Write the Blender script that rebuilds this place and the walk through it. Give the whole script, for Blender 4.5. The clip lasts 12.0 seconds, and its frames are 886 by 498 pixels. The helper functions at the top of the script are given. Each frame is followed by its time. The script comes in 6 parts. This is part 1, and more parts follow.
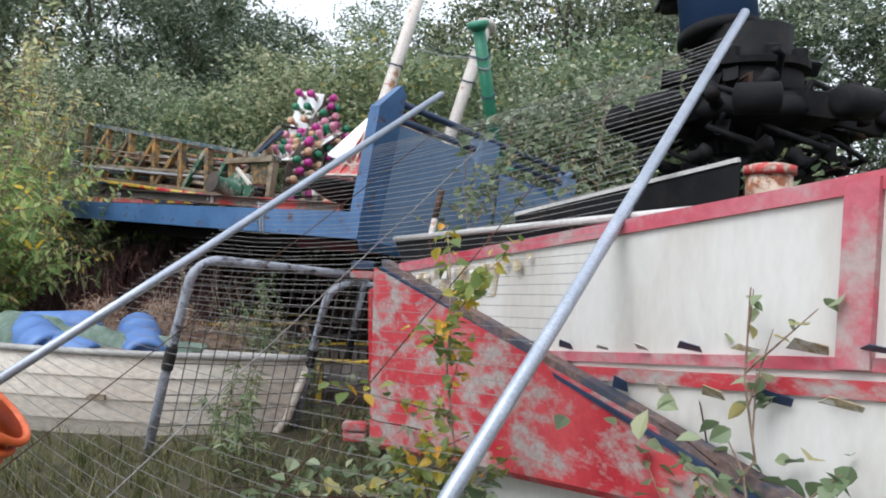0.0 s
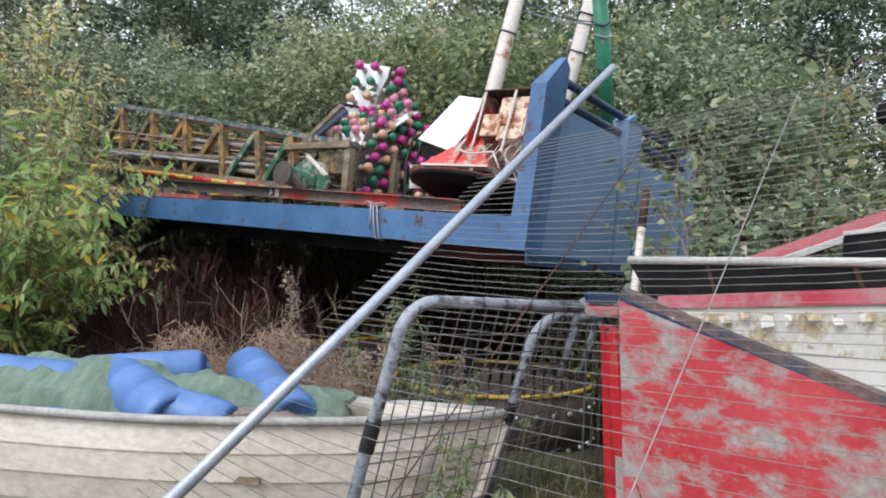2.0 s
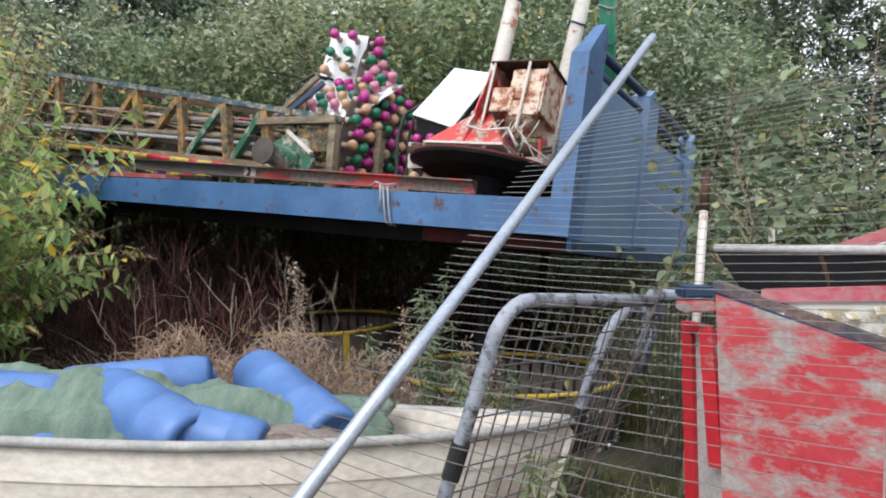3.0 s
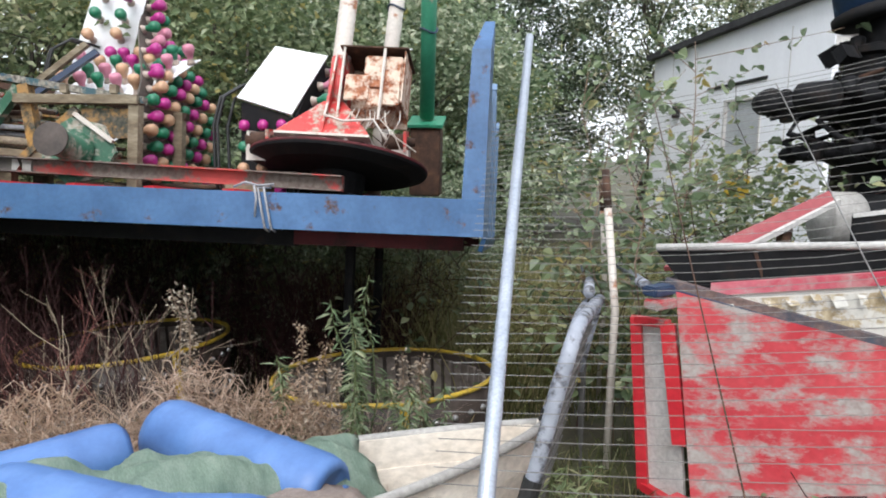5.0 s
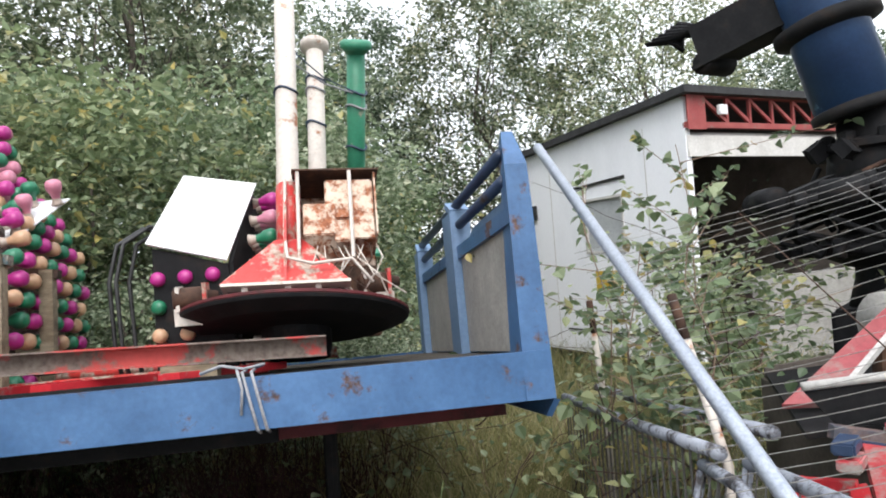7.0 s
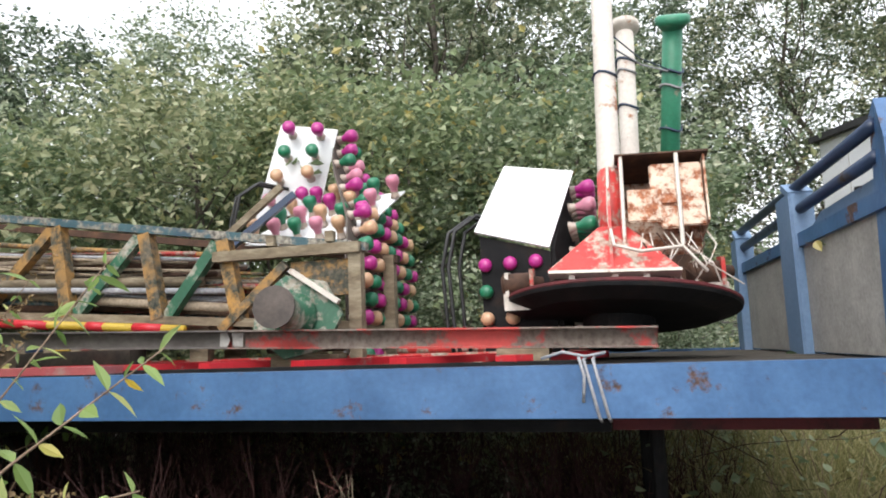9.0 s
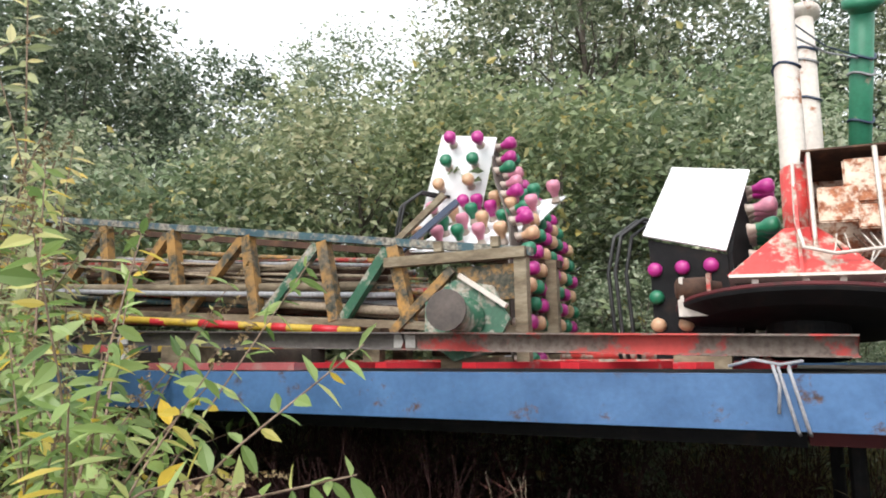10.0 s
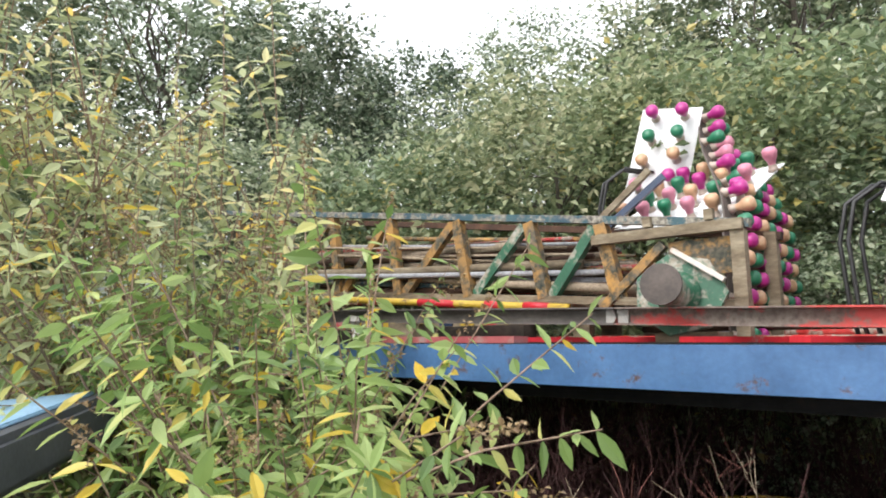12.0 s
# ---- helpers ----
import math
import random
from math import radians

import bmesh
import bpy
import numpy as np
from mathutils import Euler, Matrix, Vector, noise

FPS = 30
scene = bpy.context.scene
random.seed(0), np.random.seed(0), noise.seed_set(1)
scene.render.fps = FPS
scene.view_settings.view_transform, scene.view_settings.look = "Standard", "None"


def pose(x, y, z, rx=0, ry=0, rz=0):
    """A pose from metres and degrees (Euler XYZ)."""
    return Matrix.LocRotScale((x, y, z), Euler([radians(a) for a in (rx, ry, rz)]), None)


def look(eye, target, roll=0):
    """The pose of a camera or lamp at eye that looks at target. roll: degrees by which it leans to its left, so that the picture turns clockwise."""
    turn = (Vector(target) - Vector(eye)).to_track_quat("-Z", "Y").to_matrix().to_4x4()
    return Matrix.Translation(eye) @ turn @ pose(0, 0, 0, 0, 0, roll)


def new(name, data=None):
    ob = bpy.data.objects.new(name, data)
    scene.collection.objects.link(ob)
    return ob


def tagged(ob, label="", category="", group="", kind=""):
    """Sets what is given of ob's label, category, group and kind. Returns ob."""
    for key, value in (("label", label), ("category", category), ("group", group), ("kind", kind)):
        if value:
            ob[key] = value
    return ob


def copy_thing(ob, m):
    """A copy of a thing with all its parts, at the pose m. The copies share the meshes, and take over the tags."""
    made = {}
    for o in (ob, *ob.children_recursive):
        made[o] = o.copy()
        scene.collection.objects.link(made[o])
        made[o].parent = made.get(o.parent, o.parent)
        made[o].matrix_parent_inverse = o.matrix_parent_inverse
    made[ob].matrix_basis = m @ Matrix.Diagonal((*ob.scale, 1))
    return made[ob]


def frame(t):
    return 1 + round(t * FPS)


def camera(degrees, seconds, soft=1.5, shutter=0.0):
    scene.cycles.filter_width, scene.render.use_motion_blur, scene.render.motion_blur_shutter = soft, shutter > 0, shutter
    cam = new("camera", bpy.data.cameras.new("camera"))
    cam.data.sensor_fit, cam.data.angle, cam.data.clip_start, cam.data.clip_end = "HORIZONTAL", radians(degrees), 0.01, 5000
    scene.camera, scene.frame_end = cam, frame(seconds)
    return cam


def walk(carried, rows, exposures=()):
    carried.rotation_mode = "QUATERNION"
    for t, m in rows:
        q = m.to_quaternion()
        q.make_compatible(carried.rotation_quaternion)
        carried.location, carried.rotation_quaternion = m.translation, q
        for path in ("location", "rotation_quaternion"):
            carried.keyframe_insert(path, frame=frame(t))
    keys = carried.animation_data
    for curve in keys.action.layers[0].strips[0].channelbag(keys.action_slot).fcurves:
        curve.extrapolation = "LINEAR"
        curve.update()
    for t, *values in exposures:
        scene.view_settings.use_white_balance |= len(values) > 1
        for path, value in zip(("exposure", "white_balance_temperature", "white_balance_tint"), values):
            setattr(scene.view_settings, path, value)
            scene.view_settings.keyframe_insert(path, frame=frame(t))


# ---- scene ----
cam = camera(66.7, 12.0, 1.9)
PATH = [
    (0, (0.067, 0.272, 1.425), (0.031, 2.27, 1.349), 2.0),
    (0.5, (-0.273, 0.331, 1.482), (-0.414, 2.324, 1.396), 1.2),
    (1, (-0.478, 0.473, 1.573), (-0.378, 2.461, 1.384), 0.5),
    (1.5, (-0.77, 0.799, 1.504), (-0.607, 2.783, 1.305), 2.0),
    (2, (-1.021, 1.073, 1.567), (-0.952, 3.065, 1.41), 1.2),
    (2.5, (-1.281, 1.255, 1.544), (-1.225, 3.249, 1.391), 1.0),
    (2.7, (-1.354, 1.344, 1.552), (-1.204, 3.331, 1.382), 1.1),
    (4.3, (-2.034, 1.785, 1.552), (-1.393, 3.655, 1.25), 1.9),
    (4.5, (-2.122, 1.843, 1.589), (-1.287, 3.64, 1.318), 1.1),
    (5, (-2.27, 1.96, 1.671), (-1.168, 3.605, 1.39), 1.1),
    (5.5, (-2.366, 2.245, 1.653), (-1.149, 3.811, 1.394), 3.8),
    (6, (-2.361, 2.646, 1.724), (-1.082, 4.17, 1.515), -2.2),
    (6.5, (-2.424, 2.902, 1.766), (-0.996, 4.302, 1.805), -3.5),
    (7, (-2.464, 3.059, 1.813), (-0.94, 4.354, 1.838), -4.4),
    (7.2, (-2.461, 3.131, 1.845), (-1.003, 4.5, 1.851), -4.1),
    (8.8, (-2.589, 3.218, 1.821), (-1.612, 4.962, 1.862), -3.8),
    (9, (-2.6, 3.216, 1.83), (-1.706, 5.004, 1.876), -3.9),
    (9.5, (-2.645, 3.225, 1.829), (-1.939, 5.095, 1.903), -3.8),
    (10, (-2.715, 3.234, 1.821), (-2.209, 5.166, 1.92), -3.9),
    (10.5, (-2.762, 3.225, 1.83), (-2.45, 5.198, 1.938), -4.2),
    (11, (-2.8, 3.195, 1.833), (-2.684, 5.187, 1.968), -4.4),
    (11.5, (-2.833, 3.168, 1.812), (-2.863, 5.164, 1.944), -4.5),
    (12, (-2.84, 3.123, 1.801), (-2.881, 5.12, 1.896), -5.2),
]
walk(cam, [(t, look(eye, target, roll)) for t, eye, target, roll in PATH], [(0, 0.40, 5950, 10), (2.5, 0.49, 6050, 10), (5.0, 0.65, 6150, 10), (6.5, 0.74, 6250, 10), (9.0, 0.76, 6400, 10), (10.0, 0.8, 6450, 10), (12, 0.98, 6450, 10)])

# ---- world, sun, exposure ----
world = bpy.data.worlds.new("sky")
scene.world = world
world.use_nodes = True
wn = world.node_tree
sky = wn.nodes.new("ShaderNodeTexSky")
sky.sky_type, sky.sun_disc = "NISHITA", False
sky.sun_elevation, sky.sun_rotation = radians(52), radians(225)
sky.air_density, sky.dust_density, sky.ozone_density = 1.0, 6.0, 1.0
veil = wn.nodes.new("ShaderNodeMixRGB")
veil.inputs["Fac"].default_value = 0.8
veil.inputs["Color2"].default_value = (10.5, 10.7, 11.0, 1)
wn.links.new(sky.outputs["Color"], veil.inputs["Color1"])
wn.links.new(veil.outputs["Color"], wn.nodes["Background"].inputs["Color"])
wn.nodes["Background"].inputs["Strength"].default_value = 0.12
sun_data = bpy.data.lights.new("sun", "SUN")
sun_data.energy, sun_data.angle, sun_data.color = 1.5, radians(30), (1.0, 0.985, 0.96)
sun = new("sun", sun_data)
sun.matrix_world = look((-12, -8, 20), (0, 4, 0))

# ---- materials ----
def nodes_of(name):
    m = bpy.data.materials.new(name)
    m.use_nodes = True
    t = m.node_tree
    return m, t, t.nodes["Principled BSDF"]


def link(t, a, b):
    t.links.new(a, b)


def noise_node(t, scale, detail=5, rough=0.6, stretch=None, random_shift=False):
    tc = t.nodes.new("ShaderNodeTexCoord")
    out = tc.outputs["Object"]
    if stretch:
        mp = t.nodes.new("ShaderNodeMapping")
        mp.inputs["Scale"].default_value = stretch
        link(t, out, mp.inputs["Vector"])
        out = mp.outputs["Vector"]
    n = t.nodes.new("ShaderNodeTexNoise")
    n.inputs["Scale"].default_value, n.inputs["Detail"].default_value, n.inputs["Roughness"].default_value = scale, detail, rough
    link(t, out, n.inputs["Vector"])
    return n.outputs["Fac"]


def ramp(t, fac, stops):
    r = t.nodes.new("ShaderNodeValToRGB")
    e = r.color_ramp.elements
    while len(e) < len(stops):
        e.new(0.5)
    for el, (p, c) in zip(e, stops):
        el.position = p
        el.color = (*c, 1) if len(c) == 3 else c
    link(t, fac, r.inputs["Fac"])
    return r.outputs["Color"]


def mix(t, fac, a, b, mode="MIX"):
    m = t.nodes.new("ShaderNodeMixRGB")
    m.blend_type = mode
    for sock, v in (("Fac", fac), ("Color1", a), ("Color2", b)):
        if isinstance(v, (int, float)):
            m.inputs[sock].default_value = v
        elif isinstance(v, tuple):
            m.inputs[sock].default_value = (*v, 1)
        else:
            link(t, v, m.inputs[sock])
    return m.outputs["Color"]


def bump(t, bsdf, fac, strength, dist=0.01):
    b = t.nodes.new("ShaderNodeBump")
    b.inputs["Strength"].default_value, b.inputs["Distance"].default_value = strength, dist
    link(t, fac, b.inputs["Height"])
    link(t, b.outputs["Normal"], bsdf.inputs["Normal"])


def surface(name, stops, scale=6.0, rough=0.7, metal=0.0, grain=60.0, bump_s=0.25, stretch=None, grit=0.72, gloss=None):
    """A plain surface: colour stops over one broad noise, fine grain over that."""
    m, t, b = nodes_of(name)
    broad = noise_node(t, scale, 6, 0.65, stretch)
    fine = noise_node(t, grain, 3, 0.6, stretch)
    col = ramp(t, broad, stops)
    g = ramp(t, fine, [(0.3, (grit, grit, grit)), (0.7, (1.0, 1.0, 1.0))])
    link(t, mix(t, 1.0, col, g, "MULTIPLY"), b.inputs["Base Color"])
    b.inputs["Roughness"].default_value, b.inputs["Metallic"].default_value = rough, metal
    bump(t, b, fine, bump_s, 0.004)
    if gloss is not None:
        b.inputs["Specular IOR Level"].default_value = gloss
    return m


def chipped(name, paint, paint2, under, under2, amount=0.5, scale=5.0, rough=0.55, edge=0.06, stretch=None, grain=45.0):
    """Old paint, two tones, flaked away to what lies under it."""
    m, t, b = nodes_of(name)
    broad = noise_node(t, scale, 8, 0.7, stretch)
    tone = noise_node(t, scale * 0.45, 4, 0.6)
    fine = noise_node(t, grain, 4, 0.6)
    p = ramp(t, tone, [(0.35, paint), (0.65, paint2)])
    u = ramp(t, fine, [(0.35, under), (0.65, under2)])
    mask = ramp(t, broad, [(amount - edge, (0, 0, 0)), (amount + edge, (1, 1, 1))])
    col = mix(t, mask, u, p)
    g = ramp(t, fine, [(0.3, (0.8, 0.8, 0.8)), (0.7, (1.0, 1.0, 1.0))])
    link(t, mix(t, 1.0, col, g, "MULTIPLY"), b.inputs["Base Color"])
    link(t, ramp(t, mask, [(0, (0.85,) * 3), (1, (rough,) * 3)]), b.inputs["Roughness"])
    bump(t, b, mix(t, 0.6, mask, fine), 0.35, 0.004)
    return m


def leafy(name, stops, glow=0.35, rough=0.5):
    """Leaves, each of a tone of its own, lit through from behind."""
    m = bpy.data.materials.new(name)
    m.use_nodes = True
    t = m.node_tree
    b = t.nodes["Principled BSDF"]
    g = t.nodes.new("ShaderNodeNewGeometry")
    col = ramp(t, g.outputs["Random Per Island"], stops)
    o = t.nodes.new("ShaderNodeObjectInfo")
    tone = ramp(t, o.outputs["Random"], [(0.0, (0.80, 0.86, 0.86)), (0.5, (1, 1, 1)), (1.0, (1.0, 0.94, 0.80))])
    col = mix(t, 1.0, col, tone, "MULTIPLY")
    link(t, col, b.inputs["Base Color"])
    b.inputs["Roughness"].default_value = rough
    tr = t.nodes.new("ShaderNodeBsdfTranslucent")
    link(t, col, tr.inputs["Color"])
    mx = t.nodes.new("ShaderNodeMixShader")
    mx.inputs["Fac"].default_value = glow
    link(t, b.outputs["BSDF"], mx.inputs[1])
    link(t, tr.outputs["BSDF"], mx.inputs[2])
    link(t, mx.outputs["Shader"], t.nodes["Material Output"].inputs["Surface"])
    return m


BLUE = chipped("blue_paint", (0.036, 0.098, 0.22), (0.068, 0.158, 0.325), (0.05, 0.032, 0.03), (0.13, 0.07, 0.05), 0.388, 7.0, 0.42, 0.035)
STEEL_OLD = surface("weathered_bare_steel", [(0.3, (0.085, 0.072, 0.066)), (0.55, (0.15, 0.135, 0.125)), (0.75, (0.25, 0.23, 0.21))], 7, 0.6, 0.2, 60, 0.3, (0.5, 1, 1))
BLUE_DULL = chipped("faded_blue_paint", (0.13, 0.22, 0.36), (0.17, 0.26, 0.40), (0.12, 0.07, 0.05), (0.2, 0.14, 0.1), 0.30, 5.0, 0.6, 0.04)
NAVY = chipped("navy_paint", (0.02, 0.035, 0.075), (0.035, 0.06, 0.12), (0.03, 0.022, 0.02), (0.06, 0.04, 0.03), 0.36, 6.0, 0.4, 0.05)
COLUMN_BLUE = chipped("column_blue_paint", (0.022, 0.05, 0.12), (0.03, 0.07, 0.16), (0.15, 0.3, 0.5), (0.25, 0.4, 0.6), 0.30, 7.0, 0.4, 0.04)
FLAP_RAIL = chipped("brown_and_navy_paint", (0.05, 0.06, 0.085), (0.075, 0.085, 0.11), (0.14, 0.09, 0.075), (0.22, 0.15, 0.13), 0.52, 6.0, 0.6, 0.08)
BLACK = surface("greasy_black_steel", [(0.3, (0.006, 0.006, 0.007)), (0.55, (0.013, 0.013, 0.014)), (0.78, (0.034, 0.022, 0.016))], 8, 0.72, 0.0, gloss=0.18)
RED_DARK = chipped("dark_red_paint", (0.075, 0.005, 0.008), (0.10, 0.008, 0.010), (0.03, 0.010, 0.010), (0.05, 0.015, 0.013), 0.42, 6, 0.75)
RED = chipped("old_red_paint", (0.44, 0.018, 0.032), (0.56, 0.075, 0.085), (0.46, 0.42, 0.39), (0.30, 0.24, 0.22), 0.475, 6.0, 0.55, 0.065, (0.9, 0.9, 1.8))
RED_BRIGHT = chipped("bright_red_paint", (0.50, 0.012, 0.025), (0.56, 0.03, 0.04), (0.42, 0.36, 0.32), (0.3, 0.2, 0.18), 0.36, 6.0, 0.45, 0.04)
RED_EDGE = chipped("pinkish_red_paint", (0.48, 0.04, 0.07), (0.62, 0.22, 0.26), (0.55, 0.42, 0.40), (0.4, 0.3, 0.28), 0.44, 6.0, 0.55, 0.08)
RED_BOARD = chipped("faded_red_board", (0.30, 0.05, 0.06), (0.36, 0.10, 0.10), (0.34, 0.26, 0.24), (0.25, 0.17, 0.15), 0.42, 6.0, 0.6, 0.06)
RED_WHITE = chipped("red_over_white_paint", (0.50, 0.03, 0.028), (0.58, 0.055, 0.045), (0.58, 0.50, 0.42), (0.24, 0.12, 0.08), 0.485, 11.0, 0.5, 0.04)
CHANNEL_RED = chipped("worn_red_channel_paint", (0.42, 0.035, 0.03), (0.50, 0.06, 0.05), (0.25, 0.205, 0.175), (0.12, 0.09, 0.075), 0.53, 3.4, 0.55, 0.03)
CREAM = chipped("cream_paint_on_steel", (0.68, 0.63, 0.56), (0.60, 0.53, 0.47), (0.30, 0.12, 0.06), (0.45, 0.22, 0.12), 0.40, 7.0, 0.5, 0.04)
RUST_CREAM = chipped("rusted_cream_paint", (0.70, 0.56, 0.44), (0.62, 0.44, 0.32), (0.22, 0.065, 0.028), (0.40, 0.15, 0.07), 0.50, 15.0, 0.6, 0.05)
WHITE_PANEL = surface("dirty_white_panel", [(0.25, (0.50, 0.46, 0.40)), (0.5, (0.66, 0.64, 0.60)), (0.75, (0.71, 0.70, 0.68))], 2.5, 0.5, 0, 50, 0.05, (1, 1, 0.35), 0.93)
WHITE_PEEL = chipped("peeling_white_paint", (0.62, 0.60, 0.54), (0.66, 0.64, 0.6), (0.38, 0.29, 0.17), (0.5, 0.42, 0.28), 0.52, 9, 0.6, 0.03)
WHITE_WALL = surface("white_wall_boards", [(0.25, (0.76, 0.77, 0.80)), (0.5, (0.84, 0.85, 0.88)), (0.8, (0.86, 0.87, 0.89))], 1.2, 0.6, 0, 40, 0.05, (1, 1, 0.4), 0.95)
WHITE_SHEET = surface("clean_white_plastic", [(0.3, (0.78, 0.79, 0.8)), (0.7, (0.82, 0.83, 0.84))], 3, 0.4, 0, 400, 0.02, None, 0.97)
BOAT = surface("weathered_cream_hull", [(0.25, (0.56, 0.47, 0.38)), (0.45, (0.73, 0.65, 0.55)), (0.7, (0.80, 0.735, 0.645))], 3.0, 0.6, 0, 35, 0.15, (0.7, 1, 1.4))
GUNWALE = surface("grey_gunwale", [(0.3, (0.30, 0.29, 0.27)), (0.7, (0.45, 0.43, 0.40))], 9, 0.6)
GALV = surface("galvanised_tube", [(0.3, (0.36, 0.40, 0.47)), (0.7, (0.52, 0.56, 0.63))], 9, 0.42, 0.5, 120, 0.08)
GREY_TUBE = chipped("worn_grey_tube", (0.26, 0.28, 0.33), (0.36, 0.38, 0.43), (0.03, 0.03, 0.035), (0.08, 0.07, 0.07), 0.46, 10, 0.5, 0.05)
WIRE = surface("fence_wire", [(0.3, (0.22, 0.21, 0.20)), (0.7, (0.36, 0.35, 0.33))], 20, 0.5, 0.6)
WIRE_DARK = surface("dark_wire", [(0.3, (0.10, 0.095, 0.09)), (0.7, (0.2, 0.19, 0.18))], 20, 0.6, 0.4)
GREEN_PAINT = chipped("green_paint", (0.03, 0.20, 0.11), (0.045, 0.26, 0.15), (0.28, 0.2, 0.14), (0.4, 0.33, 0.25), 0.36, 7, 0.45, 0.04)
GREEN_DARK = chipped("flaking_dark_green_paint", (0.02, 0.09, 0.05), (0.03, 0.13, 0.07), (0.45, 0.44, 0.38), (0.25, 0.2, 0.15), 0.47, 10, 0.5, 0.04)
TRUSS = chipped("mossy_ochre_girder", (0.44, 0.23, 0.055), (0.30, 0.17, 0.06), (0.022, 0.032, 0.024), (0.13, 0.11, 0.08), 0.50, 11, 0.7, 0.07, (1, 1, 1), 30)
TRUSS_TOP = chipped("teal_girder_paint", (0.022, 0.06, 0.09), (0.04, 0.10, 0.115), (0.40, 0.37, 0.31), (0.06, 0.05, 0.04), 0.495, 11, 0.6, 0.04)
OLD_WOOD = surface("grey_old_wood", [(0.3, (0.06, 0.045, 0.03)), (0.5, (0.20, 0.155, 0.10)), (0.72, (0.36, 0.31, 0.22))], 14, 0.85, 0, 70, 0.4, (0.3, 1, 1))
DARK_DECK = surface("dark_deck", [(0.3, (0.03, 0.026, 0.022)), (0.7, (0.10, 0.08, 0.06))], 8, 0.85)
RUST = surface("rusty_steel", [(0.3, (0.035, 0.019, 0.013)), (0.55, (0.085, 0.042, 0.025)), (0.78, (0.17, 0.085, 0.045))], 12, 0.85, 0.1)
YELLOW = chipped("yellow_rim_paint", (0.52, 0.34, 0.03), (0.60, 0.42, 0.05), (0.16, 0.1, 0.04), (0.25, 0.17, 0.08), 0.38, 9, 0.5, 0.05)
TUB_SKIN = surface("dark_brown_tub_sheet", [(0.3, (0.035, 0.026, 0.022)), (0.55, (0.075, 0.055, 0.045)), (0.8, (0.13, 0.105, 0.09))], 6, 0.55, 0.1)
TUB_IN = surface("tub_lining_boards", [(0.3, (0.13, 0.10, 0.085)), (0.7, (0.28, 0.24, 0.21))], 9, 0.8)
CHROME = surface("dull_bolt_head", [(0.3, (0.4, 0.4, 0.4)), (0.7, (0.6, 0.6, 0.6))], 20, 0.35, 0.8)
ORANGE = surface("orange_plastic", [(0.3, (0.72, 0.13, 0.035)), (0.7, (0.80, 0.17, 0.05))], 6, 0.38, 0, 40, 0.05)
BLUE_PLASTIC = surface("blue_plastic_barrel", [(0.25, (0.055, 0.115, 0.29)), (0.5, (0.088, 0.18, 0.41)), (0.75, (0.13, 0.24, 0.48))], 4, 0.45, 0, 60, 0.03, None, 0.92)
NETTING = surface("green_debris_netting", [(0.3, (0.22, 0.33, 0.25)), (0.6, (0.40, 0.51, 0.41)), (0.8, (0.54, 0.61, 0.52))], 9, 0.85, 0, 150, 0.8, (2.5, 0.5, 1.0))
RAG = surface("dirty_pale_rag", [(0.3, (0.38, 0.30, 0.26)), (0.7, (0.55, 0.46, 0.41))], 8, 0.9)
ROPE = surface("pale_rope", [(0.3, (0.26, 0.26, 0.28)), (0.7, (0.44, 0.44, 0.46))], 40, 0.9)
RUBBER = surface("black_hose", [(0.3, (0.012, 0.012, 0.013)), (0.7, (0.03, 0.03, 0.03))], 9, 0.5)
ROOF_FELT = surface("black_roof_felt", [(0.3, (0.02, 0.02, 0.022)), (0.7, (0.05, 0.05, 0.052))], 7, 0.85)
LATTICE_RED = chipped("lattice_red_paint", (0.30, 0.05, 0.05), (0.38, 0.09, 0.08), (0.2, 0.1, 0.08), (0.3, 0.2, 0.17), 0.38, 8, 0.6)
PALE_BOARD = surface("pale_fascia_board", [(0.3, (0.52, 0.50, 0.47)), (0.7, (0.68, 0.66, 0.63))], 5, 0.7)
# dim brown with the shade of insides and recesses put into its colour
SHADE_IN = surface("dim_recess_shade", [(0.3, (0.07, 0.06, 0.05)), (0.7, (0.16, 0.13, 0.11))], 3, 0.9)
GLASS_GREY = surface("frosted_window", [(0.3, (0.42, 0.44, 0.45)), (0.7, (0.52, 0.54, 0.55))], 4, 0.35)
SKIP_GREY = surface("grey_bin_plastic", [(0.3, (0.045, 0.05, 0.06)), (0.7, (0.08, 0.085, 0.1))], 5, 0.5)
SKIP_BLUE = surface("pale_blue_lid", [(0.3, (0.22, 0.38, 0.55)), (0.7, (0.30, 0.48, 0.66))], 5, 0.5)
STEM_BROWN = surface("dry_brown_stem", [(0.3, (0.17, 0.11, 0.075)), (0.7, (0.36, 0.26, 0.19))], 30, 0.9)
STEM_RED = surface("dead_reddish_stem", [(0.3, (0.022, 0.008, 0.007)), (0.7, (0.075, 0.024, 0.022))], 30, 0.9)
TWIG_RED = surface("bare_red_twig", [(0.3, (0.13, 0.045, 0.035)), (0.7, (0.28, 0.11, 0.09))], 30, 0.85)
STEM_PALE = surface("bleached_stem", [(0.3, (0.26, 0.20, 0.14)), (0.7, (0.42, 0.34, 0.25))], 30, 0.9)
STEM_GREEN = surface("green_stem", [(0.3, (0.07, 0.10, 0.035)), (0.7, (0.14, 0.16, 0.06))], 30, 0.8)
BARK = surface("grey_brown_bark", [(0.3, (0.05, 0.04, 0.032)), (0.7, (0.15, 0.125, 0.10))], 14, 0.9, 0, 60, 0.6, (1, 1, 0.3))
